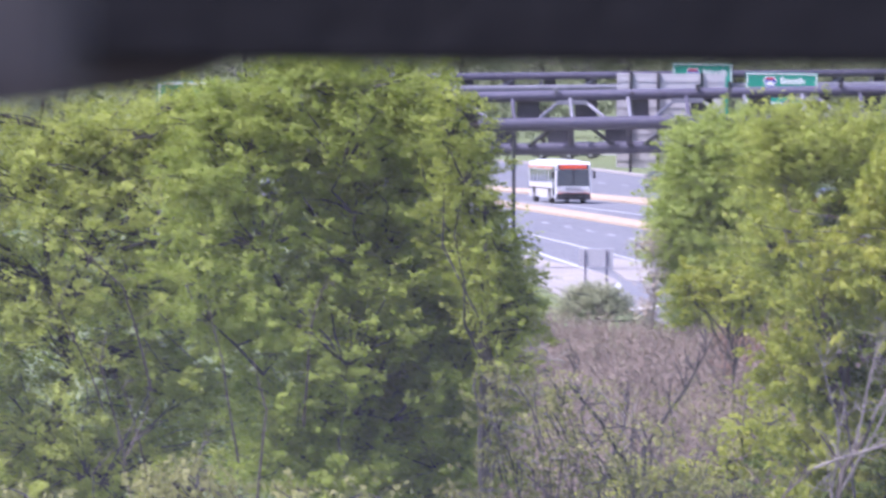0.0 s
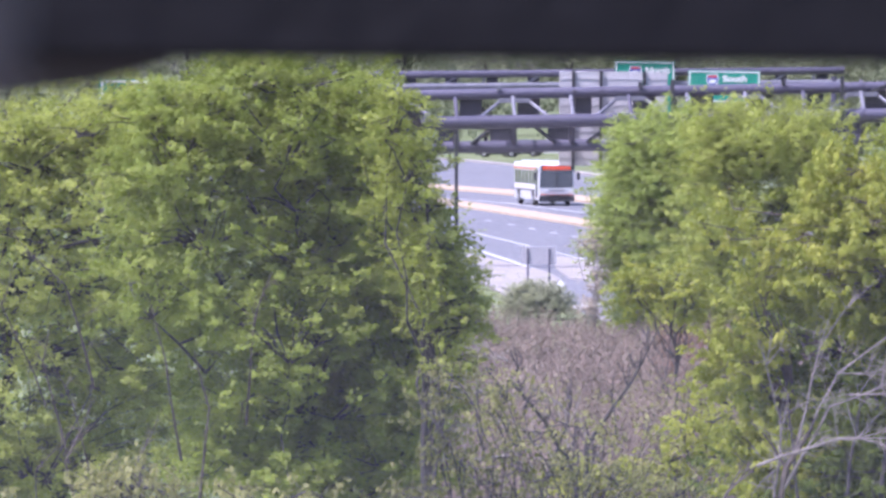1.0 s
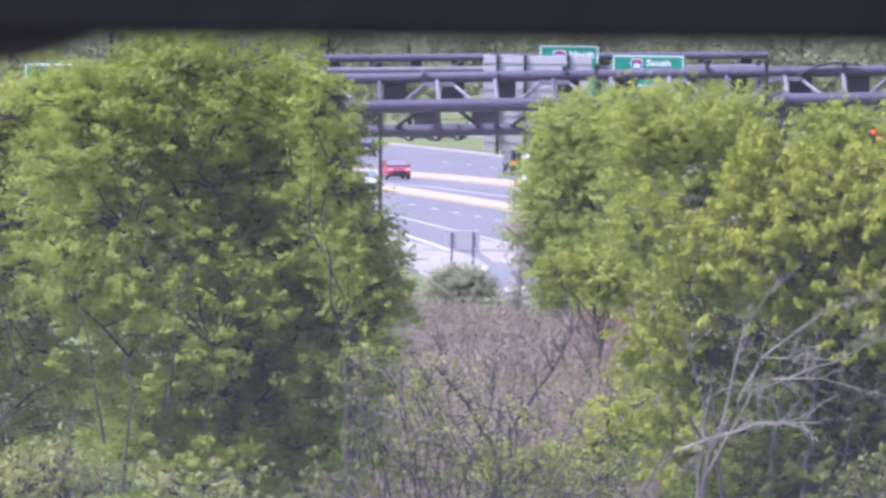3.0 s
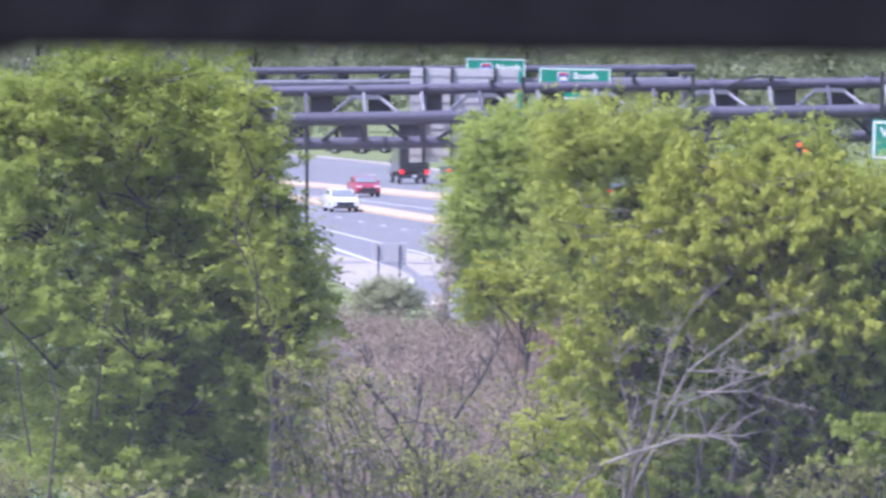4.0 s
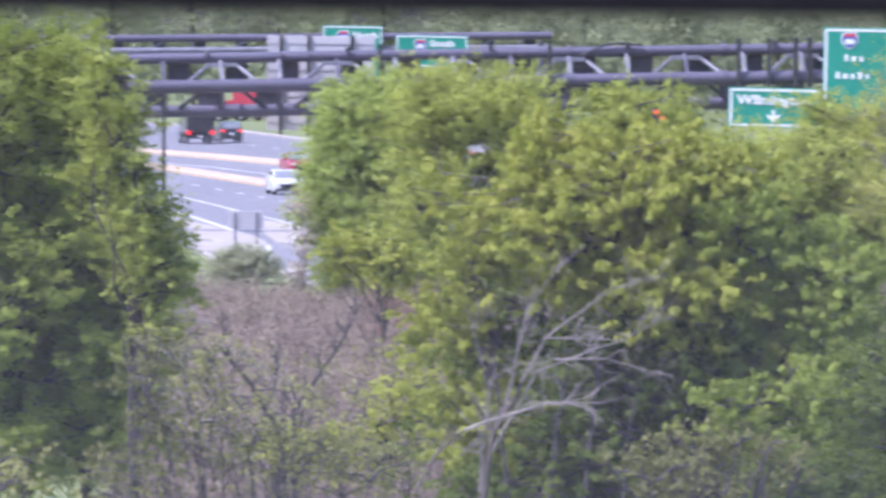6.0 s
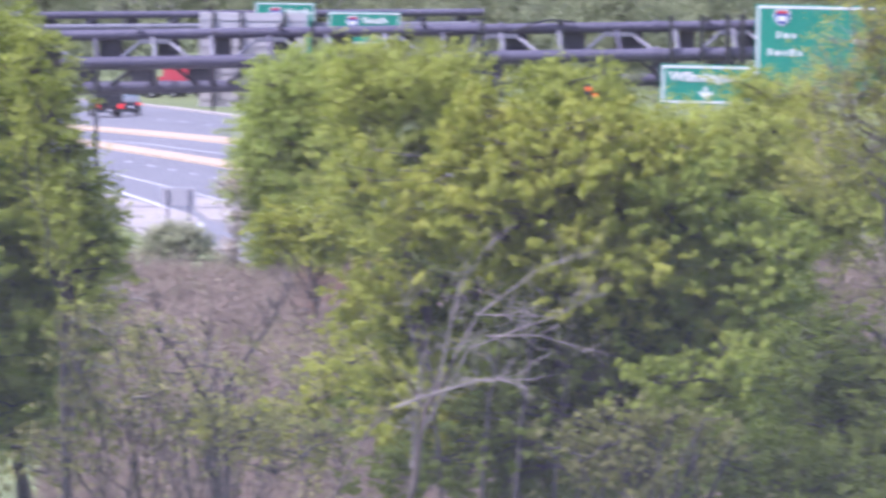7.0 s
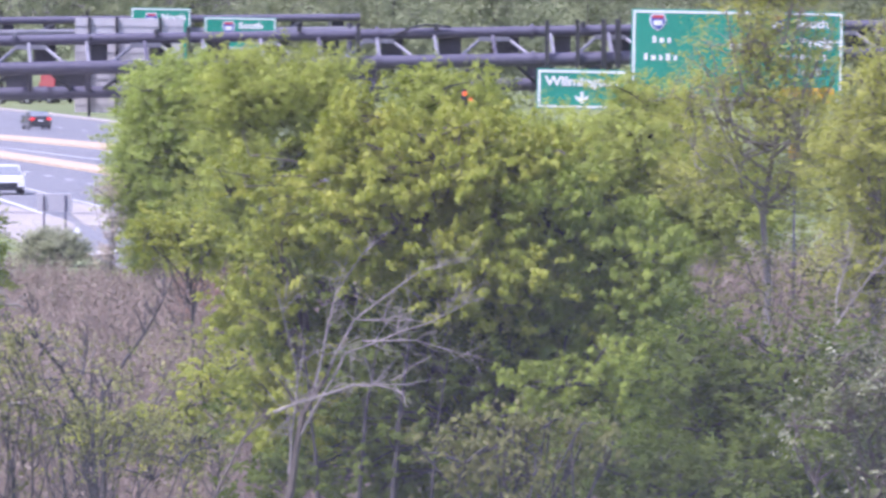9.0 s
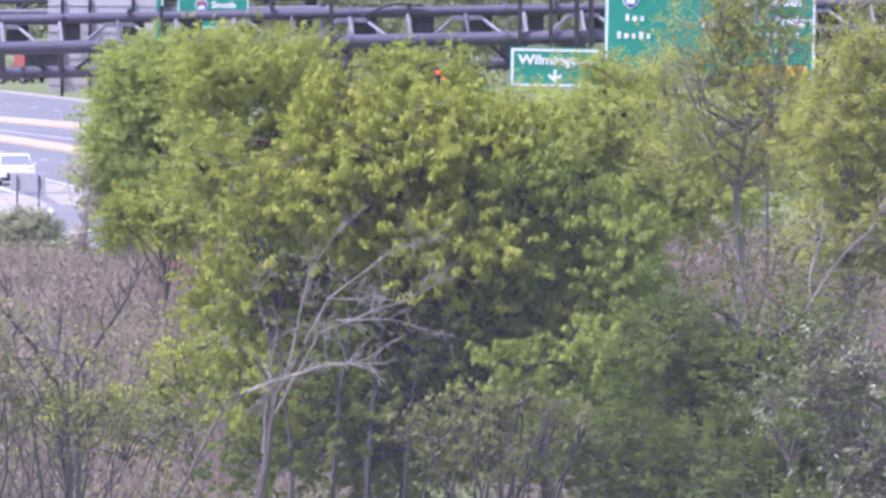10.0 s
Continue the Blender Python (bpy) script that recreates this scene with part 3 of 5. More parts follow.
tree("dense_tree", 42, (31.31, 318.46, 0), [(25.98, 318.94, 3.65, 3.21, 3, 2.35), (31.31, 318.46, 3.65, 4.28, 3, 2.78), (37.69, 317.77, 3.65, 4.71, 3, 3.21), (21.72, 319.26, 3.23, 3.21, 3, 2.14), (23.85, 319.11, 5.26, 2.35, 2.5, 1.28), (26.2, 318.93, 5.37, 1.93, 2.5, 1.07)], LEAF_PALE, "pale green tree behind the thicket", 380, 150, 0.7, 0.15, 0.10, gaps=0.3, sprays=12)
tree("slender_tree", 13, (0.6, 137.0, 0), [(0.29, 138.0, 8.29, 0.42, 0.7, 0.83), (0.52, 138.0, 7.36, 0.46, 0.7, 0.83), (0.19, 137.0, 9.45, 0.27, 0.7, 0.6), (0.47, 137.0, 8.76, 0.24, 0.7, 0.64), (0.6, 137.0, 7.94, 0.29, 0.8, 0.73), (0.86, 137.0, 7.02, 0.38, 0.8, 0.73), (1.15, 137.0, 6.38, 0.38, 0.8, 0.6), (1.0, 137.0, 5.75, 0.35, 0.8, 0.5)], LEAF_LIGHT, "slender young tree with fresh green leaves", 230, 120, 0.30, 0.075, 0.045, trunk_r=0.1, loose=0.22)
tree("bushy_tree", 14, (10.15, 299.83, 0), [(9.3, 299.86, 5.89, 1.24, 3, 2.51), (10.35, 299.82, 6.79, 1.5, 3, 2.11), (9.78, 299.84, 3.28, 1.7, 3, 2.01), (8.3, 299.89, 3.98, 0.72, 2, 2.21), (8.64, 299.88, 6.49, 0.6, 2, 1.6), (9.54, 299.85, 1.88, 1.7, 2.4, 1.0)], LEAF_BLUE, "bushy fresh green tree beside the road", 620, 210, 0.52, 0.12, 0.07, trunk_r=0.2, gaps=0.28, loose=0.16, shell=0.2, sprays=10, plume=1.1, rise=0.15)
tree("bushy_tree", 15, (12.49, 284.73, 0), [(12.49, 284.73, 7.45, 1.91, 3, 1.52), (11.26, 284.78, 7.55, 1.24, 2.4, 1.24), (14.3, 284.64, 7.93, 0.86, 2.4, 0.95), (11.92, 284.75, 4.98, 2.1, 3, 2.38), (14.02, 284.66, 6.12, 0.95, 2.5, 2.19), (10.78, 284.8, 2.69, 2.1, 3, 1.14), (11.73, 284.76, 1.74, 2.86, 2.4, 0.95)], LEAF_PALE, "bushy light green tree beside the road", 620, 230, 0.52, 0.11, 0.065, trunk_r=0.2, gaps=0.28, loose=0.16, shell=0.2, sprays=10, plume=1.1, rise=0.9)
tree("maple_tree", 16, (7.75, 130.77, 0), [(8.46, 129.72, 7.98, 1.61, 1.8, 0.84), (9.55, 129.65, 7.75, 0.75, 1.2, 0.7), (7.09, 129.81, 8.5, 0.48, 0.8, 0.61), (7.0, 129.81, 7.63, 0.96, 1.4, 0.96), (5.32, 129.89, 7.9, 0.14, 0.3, 0.42), (5.75, 129.88, 7.0, 0.28, 0.5, 0.7), (5.44, 129.89, 5.81, 0.48, 0.8, 0.43), (6.05, 129.86, 4.42, 0.7, 1.2, 0.78), (8.37, 130.73, 6.47, 0.96, 0.8, 0.61), (8.89, 130.7, 4.11, 0.96, 0.8, 0.53), (7.73, 128.97, 7.05, 1.21, 0.9, 0.69), (9.01, 128.68, 6.45, 1.03, 0.9, 0.69)], LEAF_YELLOW, "near maple tree with bright yellow-green young leaves", 640, 180, 0.36, 0.115, 0.048, trunk_r=0.085, droop=1.0, loose=0.11, bark=BARK_BROWN, sprays=6, rosette=True, limbs=5)
tree("maple_tree", 45, (10.4, 130.2, 0), [(9.9, 129.63, 6.9, 1.0, 1.6, 1.2), (11.2, 129.52, 6.33, 0.78, 1.4, 0.98), (11.1, 129.53, 4.94, 1.05, 1.6, 1.0), (9.73, 129.64, 5.72, 1.15, 1.2, 0.9), (10.47, 129.58, 4.33, 1.2, 1.2, 0.7), (10.7, 127.6, 4.75, 0.7, 0.6, 0.4), (9.75, 127.6, 4.7, 0.5, 0.5, 0.3)], LEAF_MEADOW, "maple tree with fuller mid-green drooping leaves", 520, 180, 0.36, 0.115, 0.048, trunk_r=0.1, droop=1.0, loose=0.11, bark=BARK, limbs=5, sprays=6, rosette=True)
# the understory carries the canopy's shade in its leaf colour
tree("understory_tree", 43, (8.38, 133.74, 0), [(9.0, 133.7, 6.02, 2.24, 1.2, 1.52), (8.2, 133.75, 4.77, 2.33, 1.2, 1.16), (9.56, 132.66, 3.74, 2.4, 1.4, 0.89), (6.41, 133.85, 3.87, 1.34, 1.2, 0.9), (6.32, 133.85, 5.66, 0.81, 1.0, 0.99), (11.6, 130.49, 3.84, 1.31, 1.6, 0.96), (7.96, 129.76, 5.29, 1.13, 0.7, 0.7), (7.38, 128.79, 4.03, 1.21, 0.6, 0.69), (9.13, 129.08, 4.96, 1.04, 0.6, 0.69), (6.04, 128.86, 3.23, 1.0, 0.6, 0.4), (7.5, 129.3, 3.3, 1.3, 0.6, 0.55), (7.3, 129.5, 4.4, 1.1, 0.5, 0.5), (9.0, 129.2, 3.4, 1.0, 0.6, 0.5)], LEAF_SHADE, "tree among the boughs of the maple, leaves coloured dark for shade", 760, 120, 0.38, 0.11, 0.06, trunk_r=0.09, limbs=6, sprays=6, rosette=True)
tree("bushy_tree", 17, (14.2, 219.54, 0), [(14.2, 219.54, 7.78, 1.47, 2.4, 1.1), (14.2, 219.54, 5.35, 2.06, 2.4, 2.21)], LEAF_LIGHT, "green tree behind the maple", 260, 180, 0.46, 0.11, 0.065, loose=0.14, sprays=9)
sparse = tree("sparse_tree", 18, (20.47, 198.95, 0), [(20.47, 198.95, 10.23, 1.47, 2.0, 2.54), (19.57, 199.04, 8.09, 2.01, 2.2, 1.74), (21.43, 198.85, 8.09, 1.47, 2, 2.01), (20.37, 198.96, 12.91, 0.94, 1.5, 1.6), (19.17, 199.08, 6.36, 1.47, 1.8, 0.94), (21.56, 198.83, 6.22, 1.07, 1.6, 0.94)], LEAF_SPRING, "tall sparse tree with thin olive spring leaves and visible branches", 480, 64, 0.42, 0.085, 0.05, loose=0.12, trunk_r=0.12, limbs=6, twig_r=0.009, shell=0.2, fork=0.5, bark=BARK_DEAD, sprays=8, rise=0.9)
rs = np.random.default_rng(61)
for k in range(18):
    z0 = 5.5 + k * 0.24
    sx = (1 if k % 2 else -1) * rs.uniform(0.7, 2.1) * (1.1 - k * 0.03)
    e = np.array([sx, -0.6 + rs.normal() * 0.5, z0 + rs.uniform(2.2, 4.0)])
    bare_limb(sparse, rs, [(0, 0, z0), (sx * 0.45, e[1] * 0.4, z0 + 0.45), e], 0.07 - k * 0.0018, BARK_DEAD, 6, 0.7)
tree("bushy_tree", 19, (21.8, 249.05, 0), [(21.8, 249.05, 6.82, 1.59, 2.4, 1.59), (20.97, 249.12, 4.65, 1.84, 2.4, 2.17), (23.3, 248.91, 4.99, 2.01, 2.4, 2.01), (24.46, 248.8, 4.15, 1.84, 2.4, 1.34), (21.75, 249.0, 7.55, 0.38, 1.0, 0.6), (22.5, 249.0, 7.2, 0.8, 1.2, 0.5), (20.0, 249.1, 6.1, 0.9, 1.6, 0.75)], LEAF_PALE, "light green tree below the road signs", 460, 180, 0.5, 0.11, 0.065, loose=0.18, sprays=9, rise=0.7)
tree("broad_tree", 20, (20.6, 178.82, 0), [(20.34, 178.85, 7.49, 0.84, 2, 1.44), (21.32, 178.73, 8.45, 1.32, 2, 2.05), (22.51, 178.59, 6.29, 1.8, 2, 2.41), (21.44, 178.72, 5.69, 1.56, 1.8, 1.2), (20.36, 178.84, 4.97, 0.96, 1.5, 0.84)], LEAF_SPRING, "tree with pale yellow-green young leaves", 420, 200, 0.44, 0.07, 0.042, loose=0.14, trunk_r=0.11, fork=0.2, sprays=9, rise=0.7, gaps=0.22, bark=BARK_MID)
tree("leafy_shrub", 21, (11.71, 109.37, 0), [(10.47, 109.5, 5.65, 0.66, 1.2, 0.81), (11.86, 109.36, 5.21, 1.1, 1.4, 1.1), (11.13, 109.44, 4.62, 1.47, 1.4, 0.74), (12.4, 107.24, 4.6, 1.2, 1.4, 0.6), (9.2, 107.61, 4.51, 1.01, 1.2, 0.43), (11.29, 107.41, 3.93, 2.74, 1.4, 0.58)], LEAF_SHADE, "leafy shrub with upright shoots, its green darkened for shade", 430, 150, 0.38, 0.085, 0.045, trunk_r=0.06, category="shrub", fork=0.12, limbs=40, sprays=8, rise=1.0)
tree("thicket_shrub", 28, (17.02, 164.12, 0), [(16.69, 164.15, 5.1, 1.76, 1.2, 0.66), (18.44, 162.96, 4.58, 1.32, 1.2, 0.66), (15.38, 164.28, 4.43, 0.99, 1.0, 0.55)], LEAF_GREY, "thin grey-green shrub among the dry brush", 100, 22, 0.3, 0.09, 0.055, trunk_r=0.04, category="shrub", fork=0.12, limbs=26, twig_r=0.008, loose=0.15)
tree("thicket_shrub", 29, (2.54, 112.97, 0), [(2.61, 112.97, 5.14, 1.44, 1.0, 0.76), (1.63, 112.99, 5.82, 0.6, 0.8, 0.6), (3.59, 112.94, 4.76, 0.91, 0.8, 0.45)], LEAF_OLIVE, "half-bare shrub with small olive leaf tufts", 90, 16, 0.16, 0.085, 0.045, trunk_r=0.035, category="shrub", fork=0.12, limbs=34, twig_r=0.008, loose=0.15, rosette=True, droop=0.5)
tree("round_bush", 22, (6.07, 334.95, 0), [(5.96, 334.95, 0.62, 1.52, 1.6, 0.9), (6.96, 334.93, -0.14, 1.23, 1.6, 0.81), (5.06, 334.96, -0.03, 0.9, 1.4, 0.67)], LEAF_SAGE, "low round grey-green bush", 230, 120, 0.36, 0.11, 0.03, trunk_r=0.05, category="bush", fork=0.1, gaps=0.1, rise=0.8)
tree("foreground_shrub", 23, (7.08, 94.74, 0), [(7.08, 94.74, 5.48, 1.08, 0.9, 0.51), (6.19, 94.8, 5.36, 0.57, 0.9, 0.32)], LEAF_GREY, "shrub top with sparse olive green leaves", 60, 30, 0.2, 0.10, 0.05, trunk_r=0.04, category="shrub", fork=0.15, limbs=26, gaps=0.45, rosette=True, droop=0.5)
tree("foreground_shrub", 24, (-2.88, 94.96, 0), [(-2.88, 94.96, 5.55, 0.64, 0.8, 0.38), (-1.17, 94.99, 5.42, 1.02, 0.8, 0.32), (-4.6, 94.89, 5.36, 0.89, 0.8, 0.32)], LEAF_OLIVE, "shrub top with sparse olive green leaves", 80, 28, 0.2, 0.10, 0.05, trunk_r=0.04, category="shrub", fork=0.15, limbs=26, gaps=0.45, rosette=True, droop=0.5)
tree("foreground_shrub", 25, (1.52, 104.99, 0), [(1.38, 104.99, 5.24, 1.19, 0.9, 0.63), (2.92, 104.96, 4.96, 1.12, 0.9, 0.49), (0.74, 105.0, 6.01, 0.49, 0.8, 0.7), (0.39, 105.0, 4.88, 0.77, 0.9, 0.56)], LEAF_GREY, "half-bare shrub with small pale leaves", 110, 22, 0.2, 0.085, 0.045, trunk_r=0.04, category="shrub", fork=0.15, limbs=30, twig_r=0.009, rosette=True, droop=0.5)
tree("leafy_shrub", 26, (5.95, 159.89, 0), [(6.05, 159.89, 3.33, 0.96, 1.3, 0.86), (5.09, 159.92, 2.37, 1.18, 1.3, 0.64), (6.59, 159.86, 4.08, 0.53, 1.0, 0.64), (3.7, 159.96, 2.16, 0.96, 1.0, 0.43)], LEAF_YELLOW, "low yellow-green leafy shrub in the undergrowth", 90, 70, 0.36, 0.12, 0.07, trunk_r=0.05, category="shrub", gaps=0.45)
tree("young_tree", 27, (7.93, 229.86, 0), [(7.78, 229.87, 4.04, 1.23, 1.3, 0.69), (6.86, 229.9, 4.35, 0.54, 1.0, 0.61)], LEAF_YELLOW, "young tree with bright yellow-green leaf tufts", 45, 80, 0.42, 0.15, 0.1, trunk_r=0.05, gaps=0.4)

tree("glossy_shrub", 30, (11.7, 100.0, 0), [(11.45, 100.0, 6.05, 0.55, 0.6, 0.5), (11.9, 100.0, 5.4, 0.75, 0.7, 0.6), (11.0, 100.0, 5.25, 0.6, 0.6, 0.5), (12.1, 99.5, 4.6, 0.9, 0.6, 0.5)], LEAF_SHEEN, "open shrub with shiny grey-green leaves, some painted pale as glints", 130, 30, 0.24, 0.075, 0.04, trunk_r=0.045, category="shrub", fork=0.15, limbs=16, bark=BARK_BROWN, loose=0.15)
tree("dry_shrub", 32, (7.5, 297.5, 0), [(7.15, 297.5, 3.9, 0.42, 0.5, 0.75), (7.35, 297.5, 2.6, 0.55, 0.5, 0.7), (7.2, 297.5, 1.4, 0.6, 0.5, 0.7)], LEAF_STRAW, "dry shrub with straw-coloured withered twigs", 80, 26, 0.3, 0.10, 0.03, trunk_r=0.04, category="shrub", fork=0.1, limbs=20, bark=BARK_PALE)
tree("dry_shrub", 33, (11.4, 411.0, 0), [(11.0, 411.0, 0.7, 0.9, 0.6, 0.6), (12.0, 411.0, 0.6, 0.8, 0.6, 0.5)], LEAF_STRAW, "dry shrub with straw-coloured withered twigs", 50, 26, 0.35, 0.12, 0.035, trunk_r=0.03, category="shrub", fork=0.1, limbs=14, bark=BARK_PALE)
under_stems = thing("tree_stems", pose(8.2, 128.2, 0), "dark upright stems in the shade of the maple", "tree stems")
ru = np.random.default_rng(72)
for x, lean, r in ((-1.25, 0.3, 0.05), (-0.72, 0.25, 0.075), (-0.15, 0.3, 0.04), (-1.9, -0.2, 0.045), (0.6, 0.5, 0.04)):
    bare_limb(under_stems, ru, [(x - lean * 0.5, 0, -0.1), (x, 0, 3.2), (x + lean * 0.5, 0.1, 4.5), (x + lean, 0.3, 5.4)], r, BARK, 5, 0.4)

# leafless shrub and dead tree
rb = np.random.default_rng(31)
bare = thing("bare_shrub", pose(0, 0, 0), "leafless shrub with dark crooked stems and pale tips", "shrub")
bare_limb(bare, rb, [(2.86, 119.97, 0), (2.86, 119.97, 4.92), (3.44, 119.95, 5.77), (3.87, 119.94, 6.59)], 0.048, BARK, 12)
bare_limb(bare, rb, [(2.94, 119.96, 0), (2.69, 119.97, 4.53), (2.24, 119.68, 5.3), (1.75, 119.39, 5.9), (1.92, 119.38, 6.15)], 0.048, BARK, 14)
bare_limb(bare, rb, [(2.78, 120.27, 0), (2.22, 119.98, 4.36), (2.58, 120.27, 5.22), (2.61, 120.47, 5.75)], 0.038, BARK, 12)
bare_limb(bare, rb, [(2.61, 120.37, 5.35), (2.22, 120.48, 5.71), (1.82, 120.59, 5.66)], 0.024, BARK_MID, 12)
for v0, v1, u1 in ((700, 667, 860), (750, 728, 850), (810, 789, 855), (640, 600, 930)):
    a = (1.7, 117.99, EYE - (v0 - 100) * 0.007888)
    b = ((u1 - 784) * 0.007888, 117.6, EYE - (v1 - 100) * 0.007888)
    bare_limb(bare, rb, [a, ((a[0] + b[0]) / 2, 117.8, (a[2] + b[2]) / 2 - 0.12), b], 0.018, BARK_PALE, 15, 0.3)
dead = thing("dead_tree", pose(0, 0, 0), "small dead tree with pale bare branches in front of the maple", "tree")
bare_limb(dead, rb, [(5.3, 124.95, 0), (5.61, 124.9, 2.68), (5.93, 124.9, 4.36), (6.18, 124.9, 4.81), (6.39, 124.8, 5.19)], 0.085, BARK_BROWN, 4, 0.5)
bare_limb(dead, rb, [(5.72, 124.87, 3.5), (5.81, 124.9, 4.36), (5.83, 124.86, 5.1), (5.49, 124.7, 6.3)], 0.028, BARK_DEAD, 22, 0.5)
bare_limb(dead, rb, [(3.7, 124.93, 0), (4.33, 124.6, 2.71), (5.04, 124.6, 4.04), (5.49, 124.5, 4.46)], 0.05, BARK_BROWN, 5, 0.5)
bare_limb(dead, rb, [(5.46, 124.48, 4.43), (6.64, 124.22, 4.85), (7.53, 123.97, 4.85)], 0.028, BARK_DEAD, 22, 0.5)
bare_limb(dead, rb, [(5.88, 124.86, 4.08), (6.55, 124.63, 5.29), (7.67, 124.26, 5.75), (8.56, 124.0, 6.15)], 0.022, BARK_DEAD, 30, 0.5)
bare_limb(dead, rb, [(6.32, 124.64, 5.12), (6.65, 124.42, 5.8), (7.88, 124.05, 5.76)], 0.018, BARK_DEAD, 25, 0.5)
bare_limb(dead, rb, [(6.11, 124.85, 4.77), (6.38, 124.64, 6.14), (6.99, 124.4, 7.05)], 0.020, BARK_DEAD, 22, 0.5)
bare_limb(dead, rb, [(6.66, 124.52, 5.8), (7.66, 124.16, 6.55), (8.35, 124.02, 6.68)], 0.014, BARK_DEAD, 22, 0.5)
bare_limb(dead, rb, [(6.79, 124.41, 5.5), (7.53, 123.97, 5.52), (8.66, 123.7, 5.2)], 0.014, BARK_DEAD, 19, 0.5)
pale = thing("dead_sapling", pose(0, 0, 0), "thin dead sapling with a pale stem", "tree")
bare_limb(pale, rb, [(16.37, 149.1, 0), (16.57, 149.08, 5.29), (16.87, 149.05, 6.29)], 0.033, BARK_PALE, 15, 0.5)
bare_limb(pale, rb, [(16.49, 149.09, 4.68), (17.15, 148.82, 5.69), (17.73, 148.65, 6.1)], 0.023, BARK_PALE, 13, 0.5)


for k in range(26):
    d = rb.uniform(165, 300)
    a = rb.uniform(0.00441, 0.04251) if k < 15 else rb.uniform(0.08663, 0.12674)
    x, y, h = d * math.sin(a), d * math.cos(a), rb.uniform(1.6, 2.6) + (300 - d) * 0.006
    sh = thing("bare_shrub", pose(x, y, 0), "small leafless shrub among the dry stems", "shrub", "bare shrubs in the thicket")
    for q in range(4):
        e = np.array([rb.normal() * 0.8, rb.normal() * 0.5, h * rb.uniform(0.7, 1.0)])
        bare_limb(sh, rb, [(0, 0, -0.05), e * np.array([0.3, 0.3, 0.5]) + rb.normal(size=3) * 0.12, e], 0.04, (BARK, BARK_PALE, TWIG)[k % 3], 9, 0.6)

# ---- brush: many thin dry stems ----
rng = np.random.default_rng(5)
def brush(name, n, span, depth, hgt, label, seeds=2, rad=0.02, mat=None, lean_by=0.32):
    g = Geo()
    tips = []
    for _ in range(n):
        d = rng.uniform(*depth)
        a = rng.uniform(*span)
        x, y = d * math.sin(a), d * math.cos(a)
        h = rng.uniform(0.45, 1.0) * hgt(d) * (1 + 0.7 * noise.noise(Vector((x * 0.5, y * 0.07, 0))))
        lean = rng.normal(size=2) * lean_by * h
        mid = (x + lean[0] * 0.4, y + lean[1] * 0.4, h * 0.55)
        tip = (x + lean[0], y + lean[1], h)
        g.tube([(x, y, -0.05), mid, tip], [rad, rad * 0.7, rad * 0.35], 3, False)
        for _k in range(2):
            e = (mid[0] + rng.normal() * 0.35, mid[1] + rng.normal() * 0.2, rng.uniform(mid[2], h * 1.05))
            g.tube([mid, e], [rad * 0.6, rad * 0.3], 3, False)
            tips.append(e)
        tips.append(tip)
    top = tagged(part(name, g, mat or TWIG), label, "brush", kind="stuff")
    if not seeds:
        return top
    tips = np.repeat(np.array(tips), seeds, 0)
    tips = tips + rng.normal(size=tips.shape) * 0.09
    ob = new("seed_scatter", leaves(rng, tips, rng.normal(size=tips.shape), 0.12, 0.07, LEAF_DRY, "seed_scatter"))
    ob.parent = top
    tagged(ob, kind="stuff")
    return top


def undergrowth(name, n, span, depth, leaf, label, hgt):
    """Low leafy tufts scattered in the thicket."""
    d = rng.uniform(*depth, n)
    a = rng.uniform(*span, n)
    c = np.stack([d * np.sin(a), d * np.cos(a), rng.uniform(0.15, 1.0, n) * hgt], 1)
    keep = np.array([noise.noise(Vector((p[0] * 0.35, p[1] * 0.06, 3.0))) > -0.05 for p in c])
    c = np.repeat(c[keep], 26, 0)
    c = c + rng.normal(size=c.shape) * np.array([0.28, 0.28, 0.2])
    ob = new(name, leaves(rng, c, rng.normal(size=c.shape), 0.13, 0.07, leaf, name, rng.normal(size=c.shape) * 0.6 + np.array([0, 0, 0.7])))
    return tagged(ob, label, "undergrowth", kind="stuff")


brush("dry_brush", 6500, (0.00241, 0.05789), (150, 315), lambda d: 0.85 + 0.9 * (noise.noise(Vector((d * 0.13, 0, 0))) + 0.3) + (315 - d) * 0.008, "mauve-brown thicket of dry leafless stems")
brush("dry_brush", 5500, (0.0746, 0.12942), (140, 300), lambda d: 2.4 + (300 - d) * 0.008, "grey-brown thicket of dry leafless stems")
brush("dry_grass", 900, (0.01344, 0.02079), (238, 262), lambda d: 1.1, "pale straw-coloured dry grass patch", 0, 0.022, STRAW, 0.2)
brush("russet_brush", 900, (0.03249, 0.04653), (255, 300), lambda d: 1.7, "reddish-brown leafless brush", 1, 0.02, RUSSET)
undergrowth("undergrowth", 1800, (0.04251, 0.09131), (138, 230), LEAF_DARK, "leafy undergrowth below the maple, coloured dark for its shade", 1.5)
undergrowth("undergrowth", 1300, (0.00241, 0.06123), (150, 240), LEAF_OLIVE, "green leafy undergrowth among dry stems", 1.3)
undergrowth("undergrowth", 2600, (0.07794, 0.12942), (130, 270), LEAF_GREY, "pale green leafy undergrowth among dry stems", 2.7)

